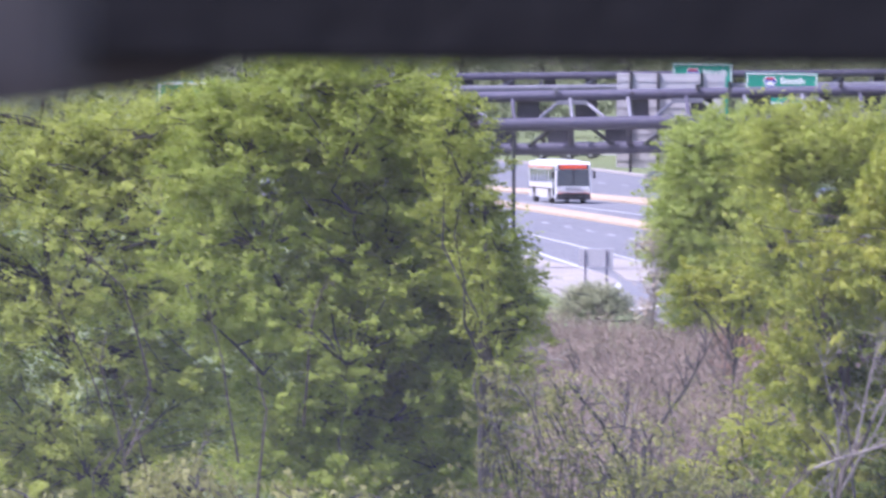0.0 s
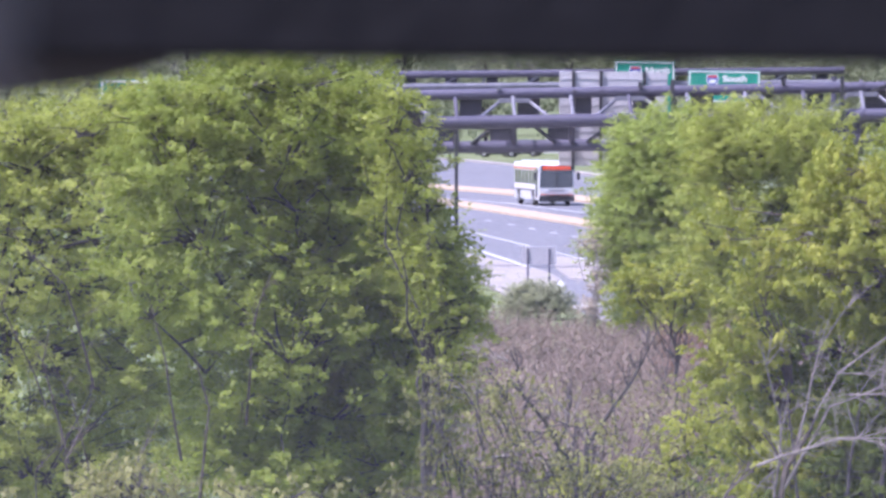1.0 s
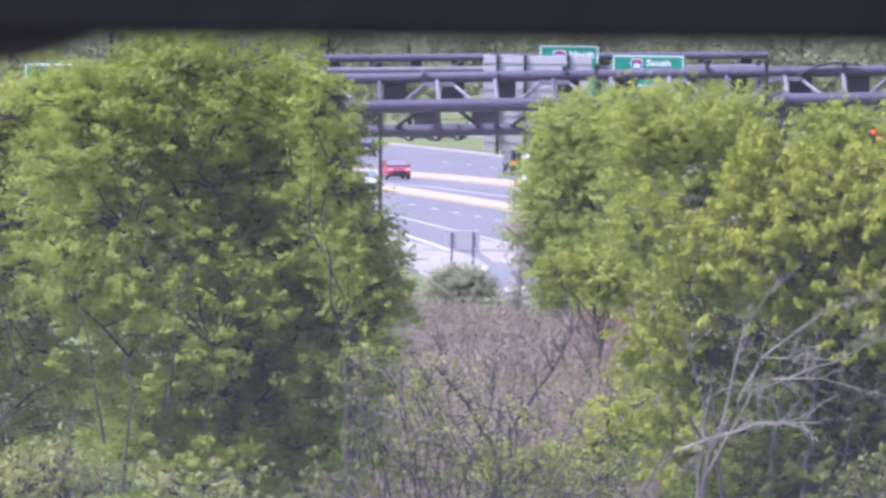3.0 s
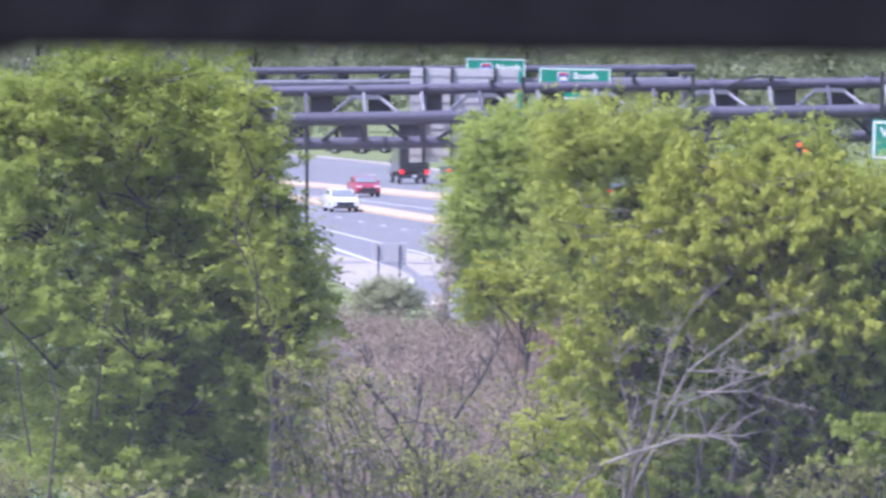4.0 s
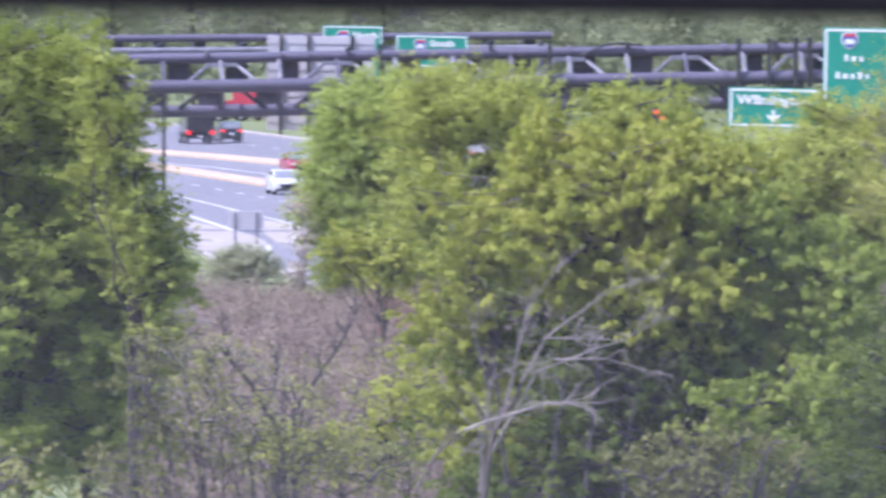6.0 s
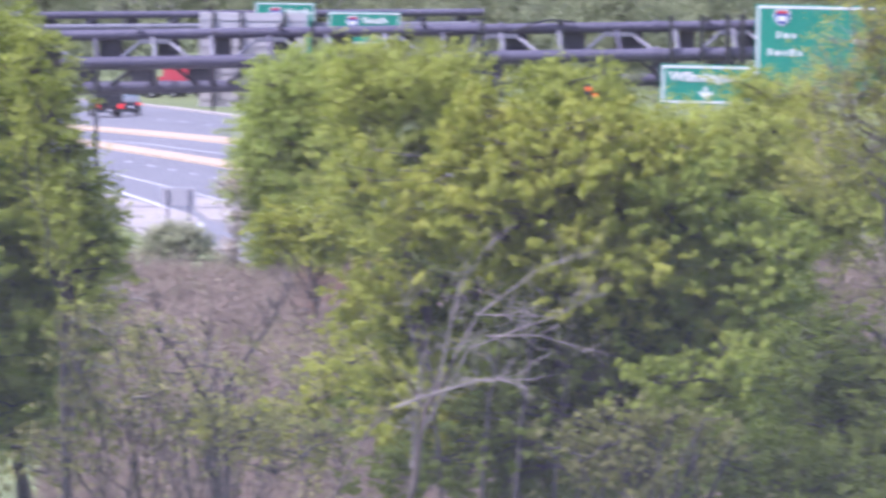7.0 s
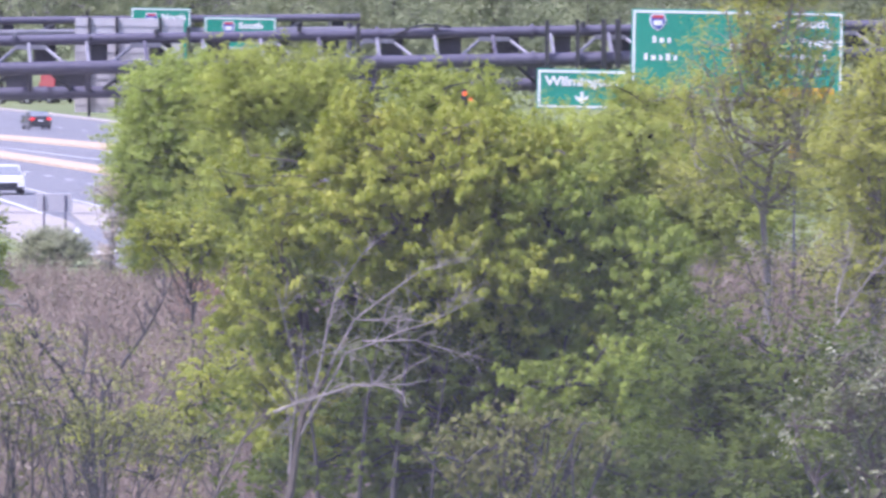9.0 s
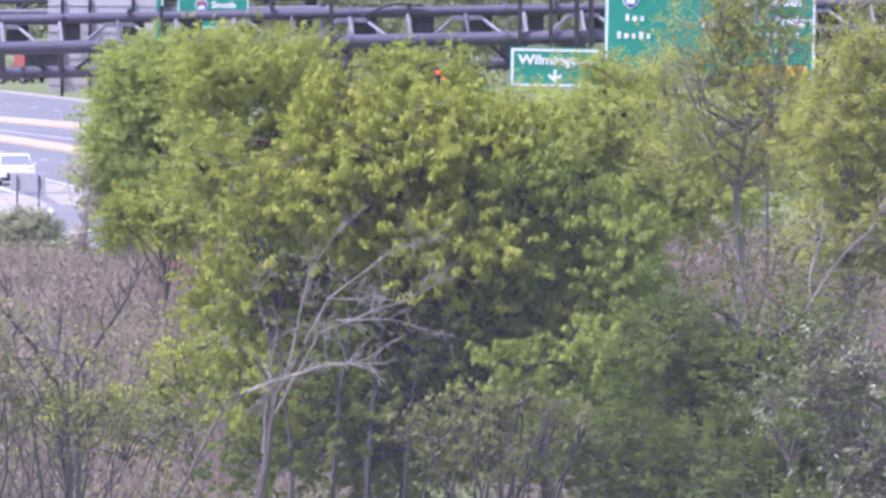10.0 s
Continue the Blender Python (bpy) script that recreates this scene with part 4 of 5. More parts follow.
# ---- far wood ----
gf = np.random.default_rng(9)
for i in range(58):
    b = -0.08 + (i % 22) * 0.0115 + gf.uniform(-0.002, 0.002) + (0.125 if i >= 44 else 0)
    d = (1000, 1090, 850)[i // 22] + gf.uniform(-25, 25)
    h = gf.uniform(21, 31) * (0.55 if i >= 44 else 1)
    x, y = d * math.sin(b), d * math.cos(b)
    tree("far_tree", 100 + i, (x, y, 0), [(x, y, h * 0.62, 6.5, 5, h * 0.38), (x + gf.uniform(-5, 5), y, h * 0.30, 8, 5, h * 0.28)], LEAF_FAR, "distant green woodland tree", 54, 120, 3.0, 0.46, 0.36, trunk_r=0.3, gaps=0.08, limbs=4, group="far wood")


# ---- near gantry: three tube chords and lattice ----
GA, GB = Vector((-14.81, 414.74, 0)), Vector((53.01, 411.6, 0))
GL = (GB - GA).length
gantry = thing("sign_gantry", Matrix.Translation(GA) @ pose(0, 0, 0, 0, 0, math.degrees(math.atan2(GB.y - GA.y, GB.x - GA.x))), "purple-grey steel tube truss gantry spanning the highway", "gantry")
RISE = 0.0178
CH = {"top_chord": (0.9, 8.20, 0.27), "front_chord": (-0.7, 6.83, 0.33), "bottom_chord": (0.9, 5.61, 0.30)}
def chord_point(key, s):
    y, z, r = CH[key]
    return Vector((s, y, z + RISE * s))
for key, (y, z, r) in CH.items():
    g = Geo()
    g.tube([chord_point(key, 0), chord_point(key, GL)], r, 20)
    c = part(key, g, STEEL, gantry, soft=True)
    for s in (13.7, 38.1, 45.7, 53.7):
        g = Geo()
        g.tube([chord_point(key, s - 0.09), chord_point(key, s + 0.09)], r + 0.10, 20)
        part("flange", g, STEEL, c, soft=True)
def brace(a, b, mat, r=0.085):
    g = Geo()
    g.tube([a, b], r, 8)
    part("brace", g, mat, gantry, soft=True)
HALF = 2.84
def plate(x0, x1, z0, z1, y, mat, name):
    part(name, Geo().box(((x0 + x1) / 2, y, (z0 + z1) / 2 + RISE * x0), (x1 - x0, 0.05, z1 - z0), 0.01), mat, gantry)
for k in range(23):
    s = 1.22 + HALF * k
    node = k % 2 == 1                      # diagonals meet under the top chord at every second post
    # sun on the upper bay and shade below are put into the steel colours
    brace(chord_point("top_chord", s - 0.08), chord_point("front_chord", s + 0.12), STEEL_LIGHT if k % 3 else STEEL, 0.10)
    brace(chord_point("front_chord", s), chord_point("bottom_chord", s), STEEL, 0.15)
    if node:
        plate(s - 0.75, s + 0.78, 7.76, 7.98, 0.55, STEEL_LIGHT, "node_plate")
        brace(chord_point("top_chord", s - 0.6) - Vector((0, 0, 0.3)), chord_point("front_chord", s - 1.9), STEEL_LIGHT, 0.09)
        brace(chord_point("top_chord", s + 0.65) - Vector((0, 0, 0.3)), chord_point("front_chord", s + 2.0), STEEL_LIGHT, 0.09)
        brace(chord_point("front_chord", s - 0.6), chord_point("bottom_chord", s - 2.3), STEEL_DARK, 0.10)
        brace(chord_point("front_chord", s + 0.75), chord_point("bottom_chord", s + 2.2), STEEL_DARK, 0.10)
    # plain dark plates stand behind the gaps beside each post
    plate(s + 0.15, s + (1.25 if k % 4 else 0.95), 6.95, 8.0, 1.2, STEEL_DARK, "back_plate")
    plate(s - (1.2 if k % 3 else 0.9), s + 0.05, 5.7, 6.9, 1.2, STEEL_DARK, "back_plate")
for s in (28.88, 37.17, 46.38, 47.88, 49.15, 49.85):
    part("sign_hanger", Geo().box((s, -1.12, 7.55 + RISE * s), (0.2 if s < 49 else 0.26, 0.16, 2.4), 0.02), BLACK, gantry)
for s in (6.4, 20.35, 27.3, 34.3, 41.0, 48.2):
    part("junction_box", Geo().box((s, 0.55, 8.5 + RISE * s), (0.22, 0.2, 0.3), 0.03), STEEL_LIGHT if s < 21 else BLACK, gantry)
part("cable", Geo().tube([chord_point("top_chord", s) + Vector((0, -0.33, z)) for s, z in ((38.6, -0.2), (39.2, 0.05), (39.8, 0.3), (40.5, 0.42), (41.1, 0.34), (41.7, 0.30))], 0.055, 6), BLACK, gantry, "slack black cable over the chord")
for s, name in ((14.56, "near_post"), (GL - 1.0, "end_post")):
    g = Geo()
    g.tube([(s, 0.9, 0), (s, 0.9, 9.6)], 0.28, 16)
    part("column", g, STEEL_LIGHT, gantry, soft=True)
pole = thing("lamp_pole", pose(3.18, 379.99, 0), "slim black metal pole beside the road", "pole")
g = Geo()
g.tube([(0, 0, 0), (0, 0, 6.94)], [0.1, 0.075], 12)
part("shaft", g, BLACK, pole, soft=True)
g = Geo()
g.tube([(0, 0, 0), (0, 0, 0.3)], [0.2, 0.17], 12)
part("base", g, BLACK, pole, soft=True)


# ---- signs ----
def text_on(parent, body, wide, x, z, tall, y=-0.07, mat=None, name="lettering"):
    """Raised letters, wide metres from end to end, tall metres for a capital."""
    cu = bpy.data.curves.new(name, "FONT")
    cu.body, cu.size, cu.align_x, cu.align_y, cu.extrude, cu.offset = body, 1.0, "CENTER", "CENTER", 0.006, 0.04
    tmp = bpy.data.objects.new(name, cu)
    scene.collection.objects.link(tmp)
    bpy.context.view_layer.update()
    me = bpy.data.meshes.new_from_object(tmp.evaluated_get(bpy.context.evaluated_depsgraph_get()))
    bpy.data.objects.remove(tmp)
    co = [q.co.x for q in me.vertices]
    k = wide / (max(co) - min(co))
    me.transform(Matrix.Diagonal((k, tall / 0.73, 1, 1)))
    me.materials.clear()
    me.materials.append(mat or SIGN_WHITE)
    ob = new(name, me)
    ob.parent = parent
    ob.matrix_basis = pose(x, y, z, 90, 0, 0)
    return ob


def road_sign(name, place, w, h, label, lean=0.0, face=None):
    """A framed sign panel; its origin is the middle of the panel, its face looks towards -y."""
    x, y, z = place
    s = thing(name, pose(x, y, z, 0, lean, math.degrees(-math.atan2(x, y))), label, "road sign")
    part("panel", Geo().box((0, 0, 0), (w, 0.08, h), 0.02), face or SIGN_GREEN, s)
    b = 0.075 * min(h, 2.0) / 1.2
    for c, q in (((0, -0.045, h / 2 - b), (w - b, 0.02, b)), ((0, -0.045, -h / 2 + b), (w - b, 0.02, b)), ((-w / 2 + b, -0.045, 0), (b, 0.022, h - 2.2 * b)), ((w / 2 - b, -0.045, 0), (b, 0.022, h - 2.2 * b))):
        part("border", Geo().box(c, q), SIGN_WHITE, s)
    return s


def shield(parent, x, z, r):
    out = [(-0.8, 0.85), (-0.45, 1.0), (0, 0.88), (0.45, 1.0), (0.8, 0.85), (1.0, 0.3), (0.85, -0.35), (0.45, -0.8), (0, -1.05), (-0.45, -0.8), (-0.85, -0.35), (-1.0, 0.3)]
    def plate(k, y, d):
        vs = [(x + a * r * k, y - d, z + c * r * k) for a, c in out] + [(x + a * r * k, y, z + c * r * k) for a, c in out]
        n = len(out)
        return Geo().add(vs, [tuple(range(n)), tuple(range(n, 2 * n))[::-1]] + [(i, n + i, n + (i + 1) % n, (i + 1) % n) for i in range(n)])
    part("shield", plate(1.0, -0.05, 0.02), SIGN_WHITE, parent, "white-edged route shield")
    part("shield_field", plate(0.86, -0.068, 0.015), SIGN_BLUE, parent, "blue shield field")
    part("numeral_bar", Geo().box((x, -0.09, z - 0.12 * r), (1.0 * r, 0.012, 0.6 * r)), SIGN_WHITE, parent, "white numeral")
    part("shield_band", Geo().box((x, -0.086, z + 0.62 * r), (1.3 * r, 0.012, 0.34 * r)), SIGN_RED, parent, "red shield band")


s = road_sign("overhead_sign", (33.15, 411.09, 6.2), 4.42, 1.95, "green overhead direction sign with white lettering and arrow", 1.2)
text_on(s, "Wilmington", 3.62, 0.0, 0.36, 0.46)
g = Geo()
ar = [(-0.08, 0.32), (0.08, 0.32), (0.08, 0.0), (0.32, 0.14), (0.32, -0.02), (0, -0.32), (-0.32, -0.02), (-0.32, 0.14), (-0.08, 0.0)]
g.add([(a, -0.07, c) for a, c in ar] + [(a, -0.05, c) for a, c in ar], [tuple(range(9)), tuple(range(9, 18))[::-1]] + [(i, 9 + i, 9 + (i + 1) % 9, (i + 1) % 9) for i in range(9)])
part("arrow", g, SIGN_WHITE, s, "white arrow pointing down").matrix_basis = pose(0.0, 0, -0.42)

s = road_sign("overhead_sign", (40.72, 410.79, 7.82), 10.35, 4.45, "large green overhead sign with shields and white lettering", 1.0)
shield(s, -3.9, 1.6, 0.42)
shield(s, 1.9, 1.6, 0.42)
text_on(s, "South", 1.7, 3.6, 1.62, 0.42)
text_on(s, "Bridge", 1.95, 4.0, 0.70, 0.44)
for x, z, w in ((-3.5, 0.75, 1.1), (-3.5, -0.1, 1.9), (0.8, 0.5, 2.2), (3.4, 0.0, 2.6), (3.7, -0.75, 1.6)):
    for q in range(int(w / 0.36)):
        part("lettering_bar", Geo().box((x - w / 2 + 0.36 * q, -0.06, z - (0.0 if q % 3 == 0 else 0.04)), (0.17 + 0.05 * (q % 2), 0.02, 0.34 if q % 3 == 0 else 0.25)), SIGN_WHITE, s)
part("exit_panel", Geo().box((3.3, -0.07, -1.85), (2.9, 0.07, 0.7), 0.01), SIGN_YELLOW, s, "yellow exit panel")

s = road_sign("overhead_sign", (32.1, 801.26, 7.44), 6.81, 3.0, "green overhead sign with route shield and white lettering", 0.8)
shield(s, -1.1, 0.55, 0.62)
text_on(s, "South", 2.3, 1.0, 0.72, 0.6)
s = road_sign("overhead_sign", (24.55, 801.52, 6.21), 5.67, 7.27, "green overhead sign with route shield and white lettering", 0.8)
shield(s, -0.9, 2.6, 0.62)
text_on(s, "North", 2.3, 1.2, 2.75, 0.6)
s = road_sign("overhead_sign", (-12.54, 413.21, 8.15), 2.9, 2.3, "teal green overhead sign glimpsed through tree leaves", 0.8)

# backs of the signs for the other carriageway, hung on the far side of the near gantry
PXM, SBX, SBZ, SBH = 0.0279, 11.17, 7.32, 4.65
back = thing("overhead_sign", pose(SBX, 416.6, 0, 0, 0.5, 0), "grey sign panels seen from behind on dark hangers", "road sign")
for x0, x1 in ((-96, -73), (-69, -25), (-20, 51), (57, 95)):
    part("panel", Geo().box(((x0 + x1) / 2 * PXM, 0.1, SBZ), ((x1 - x0) * PXM, 0.06, SBH), 0.01), SIGN_BACK, back)
for x in (-71, -22.5, 54):
    part("post", Geo().box((x * PXM, 0.0, SBZ - 0.08), (0.15, 0.12, SBH + 0.3), 0.01), BLACK, back)
for x in (-71, -22.5, 54):
    for z in (8.68, 6.1):
        part("bracket", Geo().box((x * PXM, -1.2, z), (0.14, 2.4, 0.16), 0.01), BLACK, back)
for z in (SBZ - SBH * 0.42, SBZ - SBH * 0.14, SBZ + SBH * 0.14, SBZ + SBH * 0.42):
    part("stiffener", Geo().box((0, 0.055, z), (191 * PXM, 0.03, 0.07), 0.005), SIGN_DULL, back)

# far gantry
far_g = thing("sign_gantry", pose(-15.24, 802.86, 0, 0, 0, -1.019), "distant grey tube gantry carrying green signs", "gantry")
FL = 58.78
for name, z, r, m in (("top_chord", 8.41, 0.36, STEEL), ("bottom_chord", 7.28, 0.3, STEEL_LIGHT)):
    part(name, Geo().tube([(0, 0, z), (FL, 0, z + 0.55)], r, 14), m, far_g, soft=True)
for i in range(15):
    s0 = 1.0 + i * (FL - 4) / 14
    z0, z1 = 7.28 + 0.01 * s0, 8.41 + 0.01 * s0
    part("brace", Geo().tube([(s0, 0, z0), (s0 + (1.8 if i % 2 else 0.2), 0, z1)], 0.14, 6), STEEL_LIGHT, far_g)
    part("back_plate", Geo().box((s0 + 0.9, 0.4, (z0 + z1) / 2), (1.1, 0.1, 1.2)), STEEL_DARK, far_g)
for u in (1210, 1275, 1340, 1425):
    part("sign_hanger", Geo().box(((u - 500) * 0.05368, -0.42, 7.82), (0.25, 0.3, 2.0)), BLACK, far_g)
for s0 in (2.0, FL - 1.0):
    part("column", Geo().tube([(s0, 0, 0), (s0, 0, 8.41)], 0.3, 12), STEEL, far_g, soft=True)

# small sign on two posts, seen from behind
s = thing("small_sign", pose(6.97, 384.94, 0), "small grey sign seen from behind on two posts", "road sign")
part("panel", Geo().box((0, 0, 1.34), (1.6, 0.04, 0.82), 0.01), SIGN_DULL, s)
for x in (-0.49, 0.49):
    part("post", Geo().box((x, -0.05, 0.82), (0.09, 0.06, 1.65), 0.01), STEEL, s)

# orange work-zone markers
for x, y, zt, w, h in ((-0.32, 400.0, 6.17, 0.35, 0.8), (24.86, 234.69, 6.63, 0.28, 0.5)):
    s = thing("work_marker", pose(x, y, 0), "orange work-zone marker panel on a thin post", "road sign")
    part("panel", Geo().box((0, -0.04, zt - h / 2), (w, 0.03, h), 0.01), SIGN_YELLOW if w < 0.3 else ORANGE_PAINT, s)
    part("post", Geo().tube([(0, 0, 0), (0, 0, zt)], 0.035, 8), STEEL, s)

# amber signal lamps
s = thing("traffic_signal", pose(12.64, 189.58, 0), "traffic signal with amber lamps among the trees", "signal")
part("mast", Geo().tube([(0, 0.2, 0), (0, 0.2, 8.53)], 0.06, 8), BLACK, s)
for u, v in ((0, 0.0), (0.13, -0.15)):
    part("lamp", Geo().tube([(u, 0, 8.42 + v), (u, -0.1, 8.42 + v)], 0.055, 14), AMBER, s)


# ---- vehicles: origin on the ground under the middle, nose towards +y ----
def wheels(v, xs, ys, r, w):
    for y in ys:
        for x in xs:
            t = part("wheel", Geo().tube([(x - w / 2, y, r), (x - w / 2 + 0.03, y, r), (x + w / 2 - 0.03, y, r), (x + w / 2, y, r)], [r * 0.9, r, r, r * 0.9], 18), RUBBER, v, soft=True)
            sg = 1 if x > 0 else -1
            part("rim", Geo().tube([(x + sg * (w / 2 - 0.02), y, r), (x + sg * (w / 2 + 0.012), y, r)], [r * 0.62, r * 0.55], 14), RIM, t)


def car(name, paint_mat, label, kind="sedan", lights=False):
    v = thing(name, pose(0, 0, 0), label, "car")
    if kind == "sedan":
        W, r = 1.82, 0.33
        lower = [(-2.35, 0.42), (-2.33, 0.9), (-2.2, 1.05), (-1.5, 1.08), (1.0, 1.02), (1.95, 0.86), (2.3, 0.68), (2.35, 0.4), (2.2, 0.22), (-2.2, 0.24)]
        cabin = [(-1.75, 1.04), (-0.95, 1.42), (-0.2, 1.47), (0.35, 1.42), (1.2, 1.0)]
        screen = ((1.16, 1.04), (0.40, 1.40))
        rear = ((-1.70, 1.08), (-1.0, 1.39))
    else:
        W, r = 1.9, 0.37
        lower = [(-2.33, 0.45), (-2.35, 1.0), (-2.28, 1.15), (1.05, 1.14), (2.0, 1.0), (2.32, 0.85), (2.36, 0.5), (2.2, 0.28), (-2.2, 0.3)]
        cabin = [(-2.25, 1.12), (-2.0, 1.66), (-1.2, 1.76), (0.1, 1.74), (0.5, 1.68), (1.25, 1.12)]
        screen = ((1.2, 1.16), (0.53, 1.66))
        rear = ((-2.27, 1.2), (-2.04, 1.62))
    if kind == "crossover":
        low = 0.9
        lower, cabin = [(y, z * low) for y, z in lower], [(y, z * low) for y, z in cabin]
        screen, rear = tuple((y, z * low) for y, z in screen), tuple((y, z * low) for y, z in rear)
    part("body", Geo().prism(lower, -W / 2, W / 2, 0.07), paint_mat, v, soft=True)
    part("cabin", Geo().prism(cabin, -W / 2 + 0.13, W / 2 - 0.13, 0.10), paint_mat, v, soft=True)
    def pane(name, a, b, w0, w1, out):
        vs = [(-w0, a[0] + out, a[1] + 0.01), (w0, a[0] + out, a[1] + 0.01), (w1, b[0] + out, b[1] + 0.01), (-w1, b[0] + out, b[1] + 0.01)]
        vs += [(x, y - out * 1.5, z - 0.02) for x, y, z in vs]
        part(name, Geo().add(vs, [(0, 1, 2, 3), (4, 7, 6, 5), (0, 4, 5, 1), (1, 5, 6, 2), (2, 6, 7, 3), (3, 7, 4, 0)]), CAR_GLASS, v)
    pane("windscreen", screen[0], screen[1], W / 2 - 0.17, W / 2 - 0.26, 0.03)
    pane("rear_window", rear[0], rear[1], W / 2 - 0.2, W / 2 - 0.28, -0.03)
    for sx in (-1, 1):
        z0, z1 = cabin[0][1] + 0.06, max(c[1] for c in cabin) - 0.12
        for y0, y1 in ((-1.2, -0.25), (-0.18, 0.72)):
            part("side_window", Geo().box((sx * (W / 2 - 0.135), (y0 + y1) / 2, (z0 + z1) / 2), (0.02, y1 - y0 - (0.2 if y1 > 0 else 0), z1 - z0)), GLASS, v)
        part("headlight", Geo().box((sx * (W / 2 - 0.28), 2.2, 0.72 if kind == "sedan" else 0.88), (0.4, 0.16, 0.15), 0.03), HEAD_LIGHT, v)
        part("tail_light", Geo().box((sx * (W / 2 - 0.22), -2.31, 0.88 if kind == "sedan" else 1.0), (0.36, 0.1, 0.2), 0.02), TAIL_LIGHT if lights else TAIL_DARK, v)
        part("mirror", Geo().box((sx * (W / 2 + 0.06), 0.85, cabin[-1][1] + 0.06), (0.2, 0.12, 0.15), 0.03), paint_mat, v)
    part("grille", Geo().box((0, 2.31, 0.52), (1.1, 0.1, 0.26), 0.02), BLACK, v)
    part("bumper", Geo().box((0, -2.3, 0.42), (1.6, 0.14, 0.22), 0.03), BLACK, v)
    part("front_bumper", Geo().box((0, 2.27, 0.32), (1.65, 0.16, 0.16), 0.03), BLACK, v)
    part("number_plate", Geo().box((0, -2.38, 0.75), (0.32, 0.02, 0.16)), SIGN_WHITE, v)
    wheels(v, (-W / 2 + 0.11, W / 2 - 0.11), (-1.4, 1.42), r, 0.23)
    return v


def city_bus():
    v = thing("city_bus", pose(0, 0, 0), "white city bus with orange stripe and lit destination display", "bus")
    L, W = 11.0, 2.55
    body = [(-5.5, 0.5), (-5.5, 2.75), (-5.35, 2.95), (5.2, 2.95), (5.42, 2.8), (5.5, 1.1), (5.5, 0.5), (5.3, 0.4), (-5.3, 0.4)]
    part("body", Geo().prism(body, -W / 2, W / 2, 0.05), WHITE_PAINT, v, soft=True)
    part("roof_unit", Geo().box((0, -1.5, 2.99), (1.9, 5.5, 0.16), 0.05), WHITE_PAINT, v)
    part("roof_hatch", Geo().box((0, 3.4, 3.0), (1.5, 1.6, 0.14), 0.04), WHITE_PAINT, v)
    part("windscreen", Geo().add([(-1.16, 5.53, 1.25), (1.16, 5.53, 1.25), (1.12, 5.47, 2.42), (-1.12, 5.47, 2.42), (-1.16, 5.40, 1.25), (1.16, 5.40, 1.25), (1.12, 5.36, 2.42), (-1.12, 5.36, 2.42)], [(0, 1, 2, 3), (4, 7, 6, 5), (0, 4, 5, 1), (1, 5, 6, 2), (2, 6, 7, 3), (3, 7, 4, 0)]), GLASS, v)
    part("screen_divider", Geo().box((0, 5.52, 1.84), (0.07, 0.03, 1.15)), BLACK, v)
    part("display_housing", Geo().box((0, 5.42, 2.62), (2.2, 0.16, 0.34), 0.02), BLACK, v)
    dsp = part("destination_display", Geo().box((0, 5.5, 2.62), (1.9, 0.04, 0.24)), LED, v, "lit orange destination display")
    for i in range(9):
        part("display_bar", Geo().box((-0.8 + 0.2 * i, 5.525, 2.62), (0.05, 0.012, 0.2)), BLACK, dsp)
    part("bumper", Geo().box((0, 5.5, 0.5), (2.45, 0.28, 0.42), 0.05), BLACK, v)
    part("front_panel", Geo().box((0, 5.5, 1.08), (2.3, 0.06, 0.26), 0.02), WHITE_PAINT, v)
    part("grille", Geo().box((0, 5.54, 1.08), (1.1, 0.03, 0.14), 0.01), RIM, v)
    part("front_stripe", Geo().box((0, 5.51, 0.76), (2.3, 0.05, 0.07)), ORANGE_PAINT, v)
    part("bike_rack", Geo().box((0, 5.78, 0.72), (1.7, 0.3, 0.1), 0.02), BLACK, v)
    for sx in (-1, 1):
        part("headlight", Geo().box((sx * 0.98, 5.5, 0.95), (0.34, 0.08, 0.2), 0.03), HEAD_LIGHT, v)
        part("mirror", Geo().box((sx * 1.5, 5.6, 2.05), (0.2, 0.16, 0.5), 0.04), BLACK, v)
        part("mirror_arm", Geo().tube([(sx * 1.2, 5.45, 2.45), (sx * 1.5, 5.6, 2.3)], 0.03, 6), BLACK, v)
        part("upper_stripe", Geo().box((sx * 1.275, -0.2, 2.55), (0.02, 10.4, 0.15)), ORANGE_PAINT, v, "orange-red upper stripe")
        part("lower_stripe", Geo().box((sx * 1.275, -0.2, 1.05), (0.02, 10.4, 0.1)), BLACK, v)
        for i in range(6):
            part("side_window", Geo().box((sx * 1.275, -4.3 + 1.55 * i, 1.95), (0.02, 1.38, 0.95), 0.004), GLASS, v)
        part("door" if sx > 0 else "driver_window", Geo().box((sx * 1.275, 4.7, 1.55 if sx > 0 else 1.9), (0.03, 1.0, 2.1 if sx > 0 else 0.9), 0.004), GLASS, v)
    part("rear_window", Geo().box((0, -5.5, 2.1), (1.9, 0.03, 0.8)), GLASS, v)
    wheels(v, (-1.13, 1.13), (-3.2, 3.1), 0.5, 0.32)
    for sx in (-1, 1):
        for y in (-3.2, 3.1):
            part("wheel_arch", Geo().box((sx * 1.27, y, 0.72), (0.03, 1.25, 0.75), 0.01), BLACK, v)
    return v


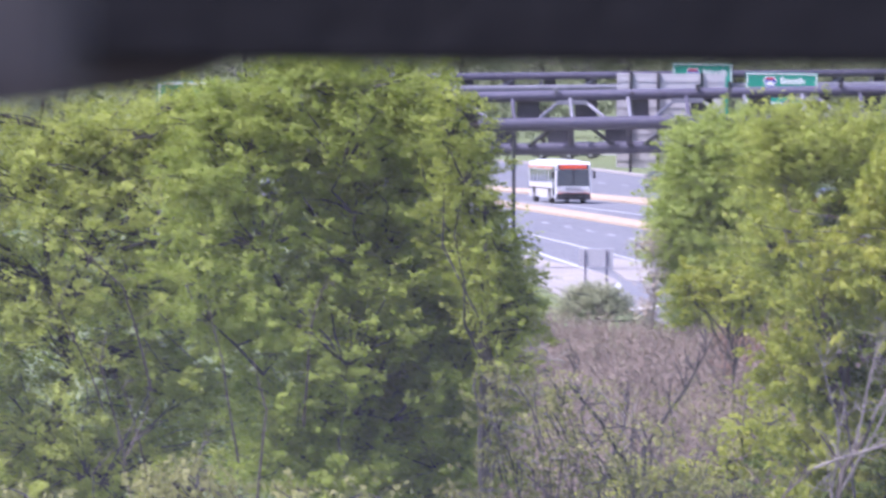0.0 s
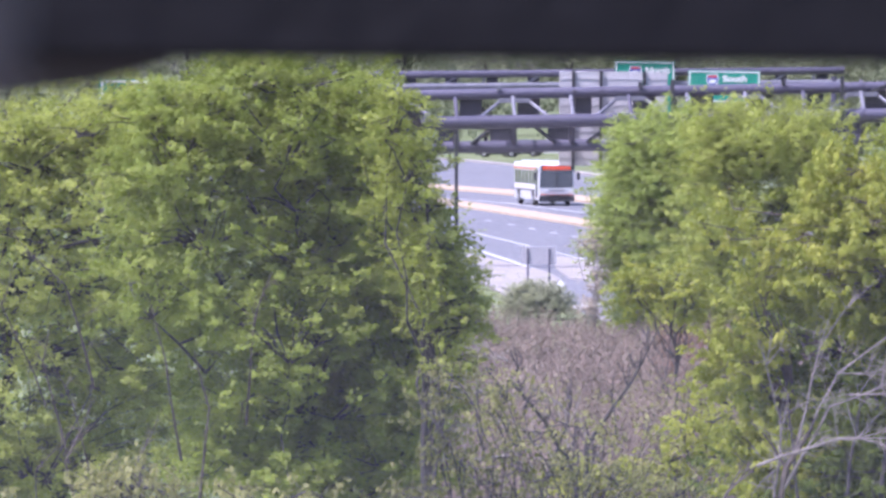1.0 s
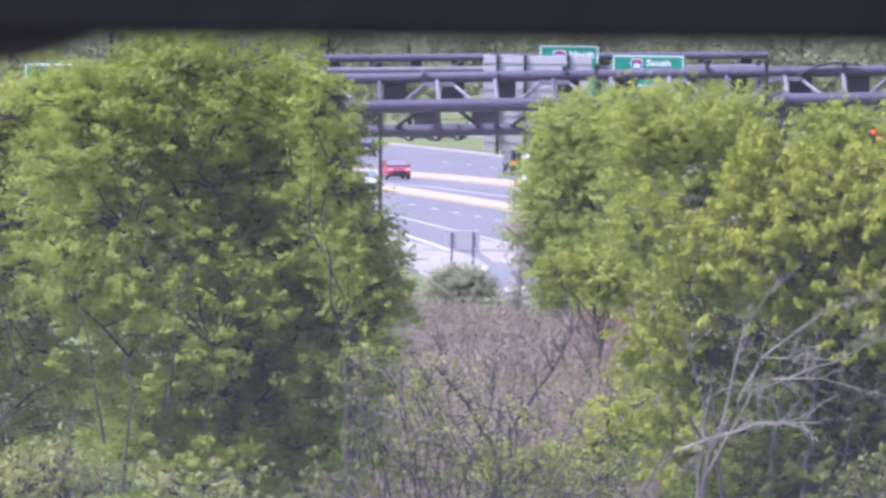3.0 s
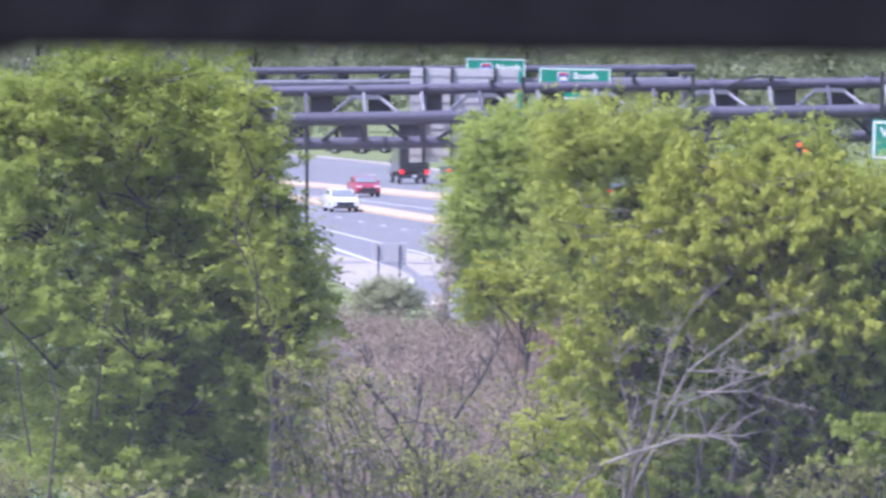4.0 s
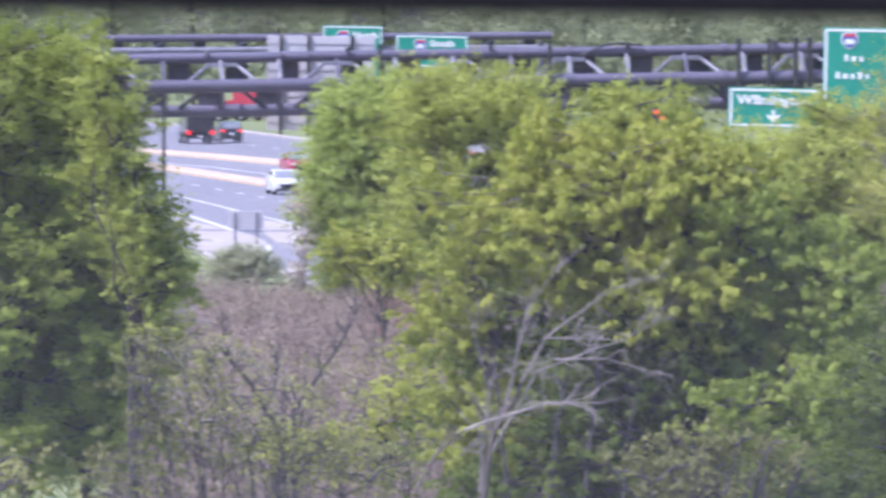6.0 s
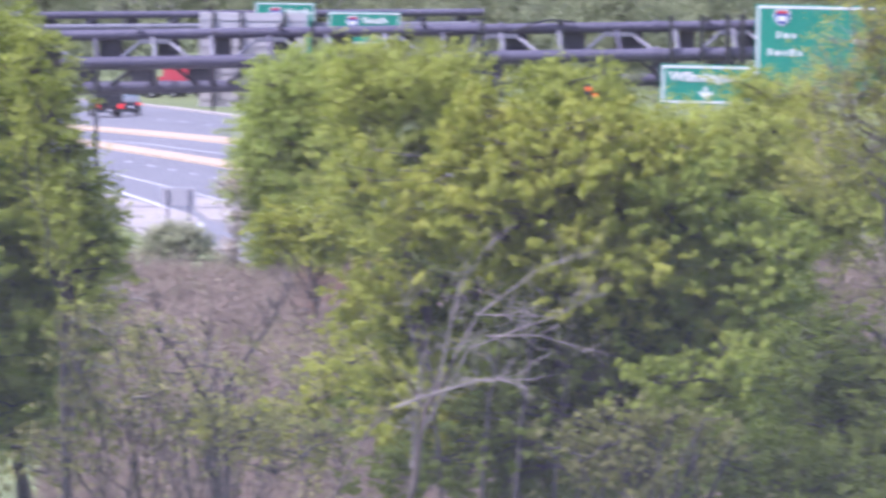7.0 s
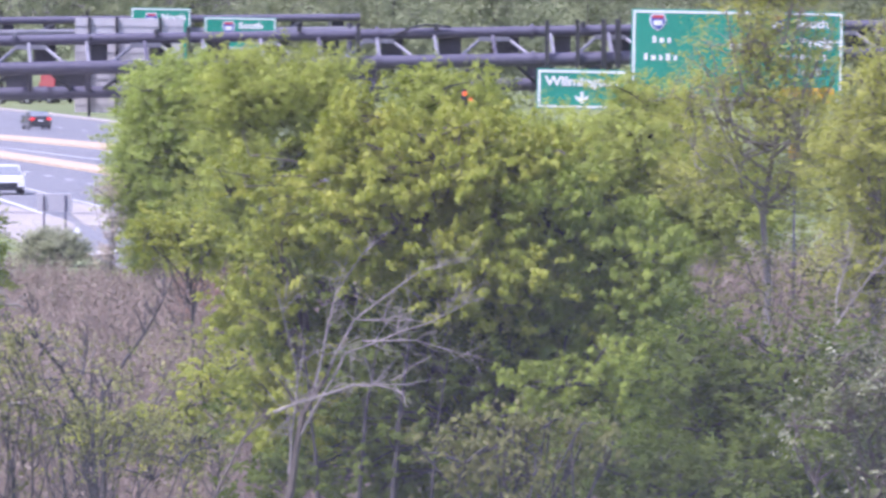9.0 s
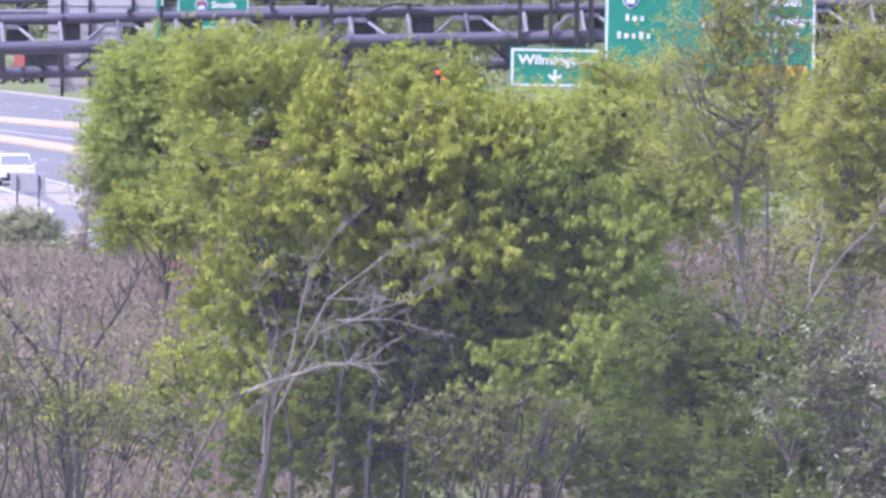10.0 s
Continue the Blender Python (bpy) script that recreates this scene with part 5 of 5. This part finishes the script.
def box_truck(coat, label):
    v = thing("box_truck", pose(0, 0, 0), label, "truck")
    part("cargo_box", Geo().box((0, -0.9, 2.0), (2.4, 4.6, 2.2), 0.05), coat, v)
    part("chassis", Geo().box((0, 0, 0.68), (1.7, 6.4, 0.3), 0.04), BLACK, v)
    part("cab", Geo().prism([(1.4, 0.5), (1.4, 2.1), (2.3, 2.1), (2.75, 1.45), (3.5, 1.25), (3.6, 0.5)], -1.0, 1.0, 0.06), coat, v, soft=True)
    part("windscreen", Geo().add([(-0.85, 2.75, 1.5), (0.85, 2.75, 1.5), (0.8, 2.37, 2.04), (-0.8, 2.37, 2.04), (-0.85, 2.65, 1.45), (0.85, 2.65, 1.45), (0.8, 2.27, 2.0), (-0.8, 2.27, 2.0)], [(0, 1, 2, 3), (4, 7, 6, 5), (0, 4, 5, 1), (1, 5, 6, 2), (2, 6, 7, 3), (3, 7, 4, 0)]), GLASS, v)
    part("bumper", Geo().box((0, -3.2, 0.55), (2.3, 0.2, 0.22), 0.03), BLACK, v)
    part("rear_door", Geo().box((0, -3.21, 2.0), (2.2, 0.04, 2.0)), BLACK, v)
    for sx in (-1, 1):
        part("tail_light", Geo().box((sx * 1.0, -3.25, 0.95), (0.32, 0.12, 0.34), 0.03), TAIL_LIGHT, v)
        part("mirror", Geo().box((sx * 1.15, 2.2, 1.7), (0.14, 0.1, 0.35), 0.03), BLACK, v)
    part("number_plate", Geo().box((0, -3.32, 0.62), (0.32, 0.02, 0.16)), SIGN_WHITE, v)
    wheels(v, (-1.0, 1.0), (-1.7, 2.3), 0.45, 0.28)
    return v


bus = city_bus()
dark_suv = car("dark_suv", NAVY_PAINT, "dark blue sport utility car driving away", "suv")
red_car = car("red_car", RED_PAINT, "red sedan with dark glass on the highway")
silver_car = car("silver_car", SILVER_PAINT, "silver white sedan on the highway")
truck = box_truck(DARK_PAINT, "dark box truck seen from behind with lit red tail lights")
red_truck = box_truck(RED_PAINT, "red box truck on the road beyond the highway")
dark_car = car("dark_car", DARK_PAINT, "charcoal hatchback driving away", "suv", True)
black_sedan = car("black_sedan", DARK_PAINT, "black sedan with lit tail lights driving away", "sedan", True)
white_suv = car("white_suv", WHITE_PAINT, "white sport utility car with dark grille approaching", "crossover")


for paint_mat, words, x, y, turn in ((DARK_PAINT, "dark car parked beyond the highway", 11.6, 862.98, 80), (NAVY_PAINT, "dark blue car parked beyond the highway", 13.81, 867.71, 85), (WHITE_PAINT, "white car parked beyond the highway", 16.97, 872.48, 80)):
    pk = car("parked_car", paint_mat, words, "suv")
    pk.matrix_basis = pose(x, y, 0.0, 0, 0, turn)


def drive(ob, stops):
    """Keys a vehicle along its stops: seconds, x, y; it faces the way that it goes."""
    rows = []
    for i, (t, x, y) in enumerate(stops):
        a, b = stops[max(i - 1, 0)], stops[min(i + 1, len(stops) - 1)]
        rows.append((t, pose(x, y, 0.03, 0, 0, math.degrees(math.atan2(-(b[1] - a[1]), b[2] - a[2])))))
    walk(ob, rows)


def motions():
    drive(bus, [(0.0, 8.35, 605.7), (0.5, 9.8, 597.0), (1.0, 11.05, 589.5), (1.5, 12.15, 580.5), (2.0, 13.35, 569.7), (4.0, 18.7, 533.0), (10.0, 34.47, 423.13)])
    drive(dark_suv, [(0.0, 16.93, 657.8), (0.5, 15.0, 674.6), (1.0, 12.95, 690.5), (1.5, 10.91, 705.2), (2.0, 8.83, 718.9), (4.0, 0.7, 775.0), (10.0, -20.5, 925.0)])
    drive(red_car, [(0.0, -2.04, 691.96), (3.5, 7.75, 617.8), (4.5, 10.45, 599.3), (5.0, 11.5, 588.6), (5.5, 12.6, 578.0), (10.0, 22.89, 506.18)])
    drive(silver_car, [(0.0, -5.31, 641.1), (3.5, 5.3, 564.0), (4.5, 8.19, 539.7), (5.0, 9.36, 529.3), (5.5, 10.4, 517.0), (10.0, 20.03, 424.06)])
    drive(truck, [(0.0, 22.75, 580.0), (3.5, 14.98, 658.4), (4.5, 12.3, 680.0), (5.0, 10.92, 689.5), (5.5, 9.7, 700.0), (7.5, 6.0, 735.0), (10.0, 1.86, 773.77)])
    drive(red_truck, [(0.0, 41.07, 857.36), (3.5, 24.93, 865.07), (5.5, 16.4, 870.07), (7.5, 15.95, 870.56), (10.0, 15.84, 871.05)])
    drive(dark_car, [(0.0, 25.19, 560.0), (3.5, 18.3, 661.0), (4.5, 16.01, 685.9), (5.0, 14.05, 694.9), (5.5, 12.67, 705.0), (7.5, 7.7, 747.94), (10.0, 3.19, 781.47)])
    drive(black_sedan, [(0.0, 33.0, 470.0), (6.5, 19.3, 641.0), (7.5, 15.87, 662.1), (8.5, 12.44, 681.0), (9.0, 11.0, 691.1), (10.0, 8.0, 711.0)])
    drive(white_suv, [(0.0, -12.28, 604.01), (8.0, 3.95, 484.0), (8.5, 4.81, 474.3), (9.0, 5.61, 459.8), (10.0, 7.14, 435.1)])


motions()
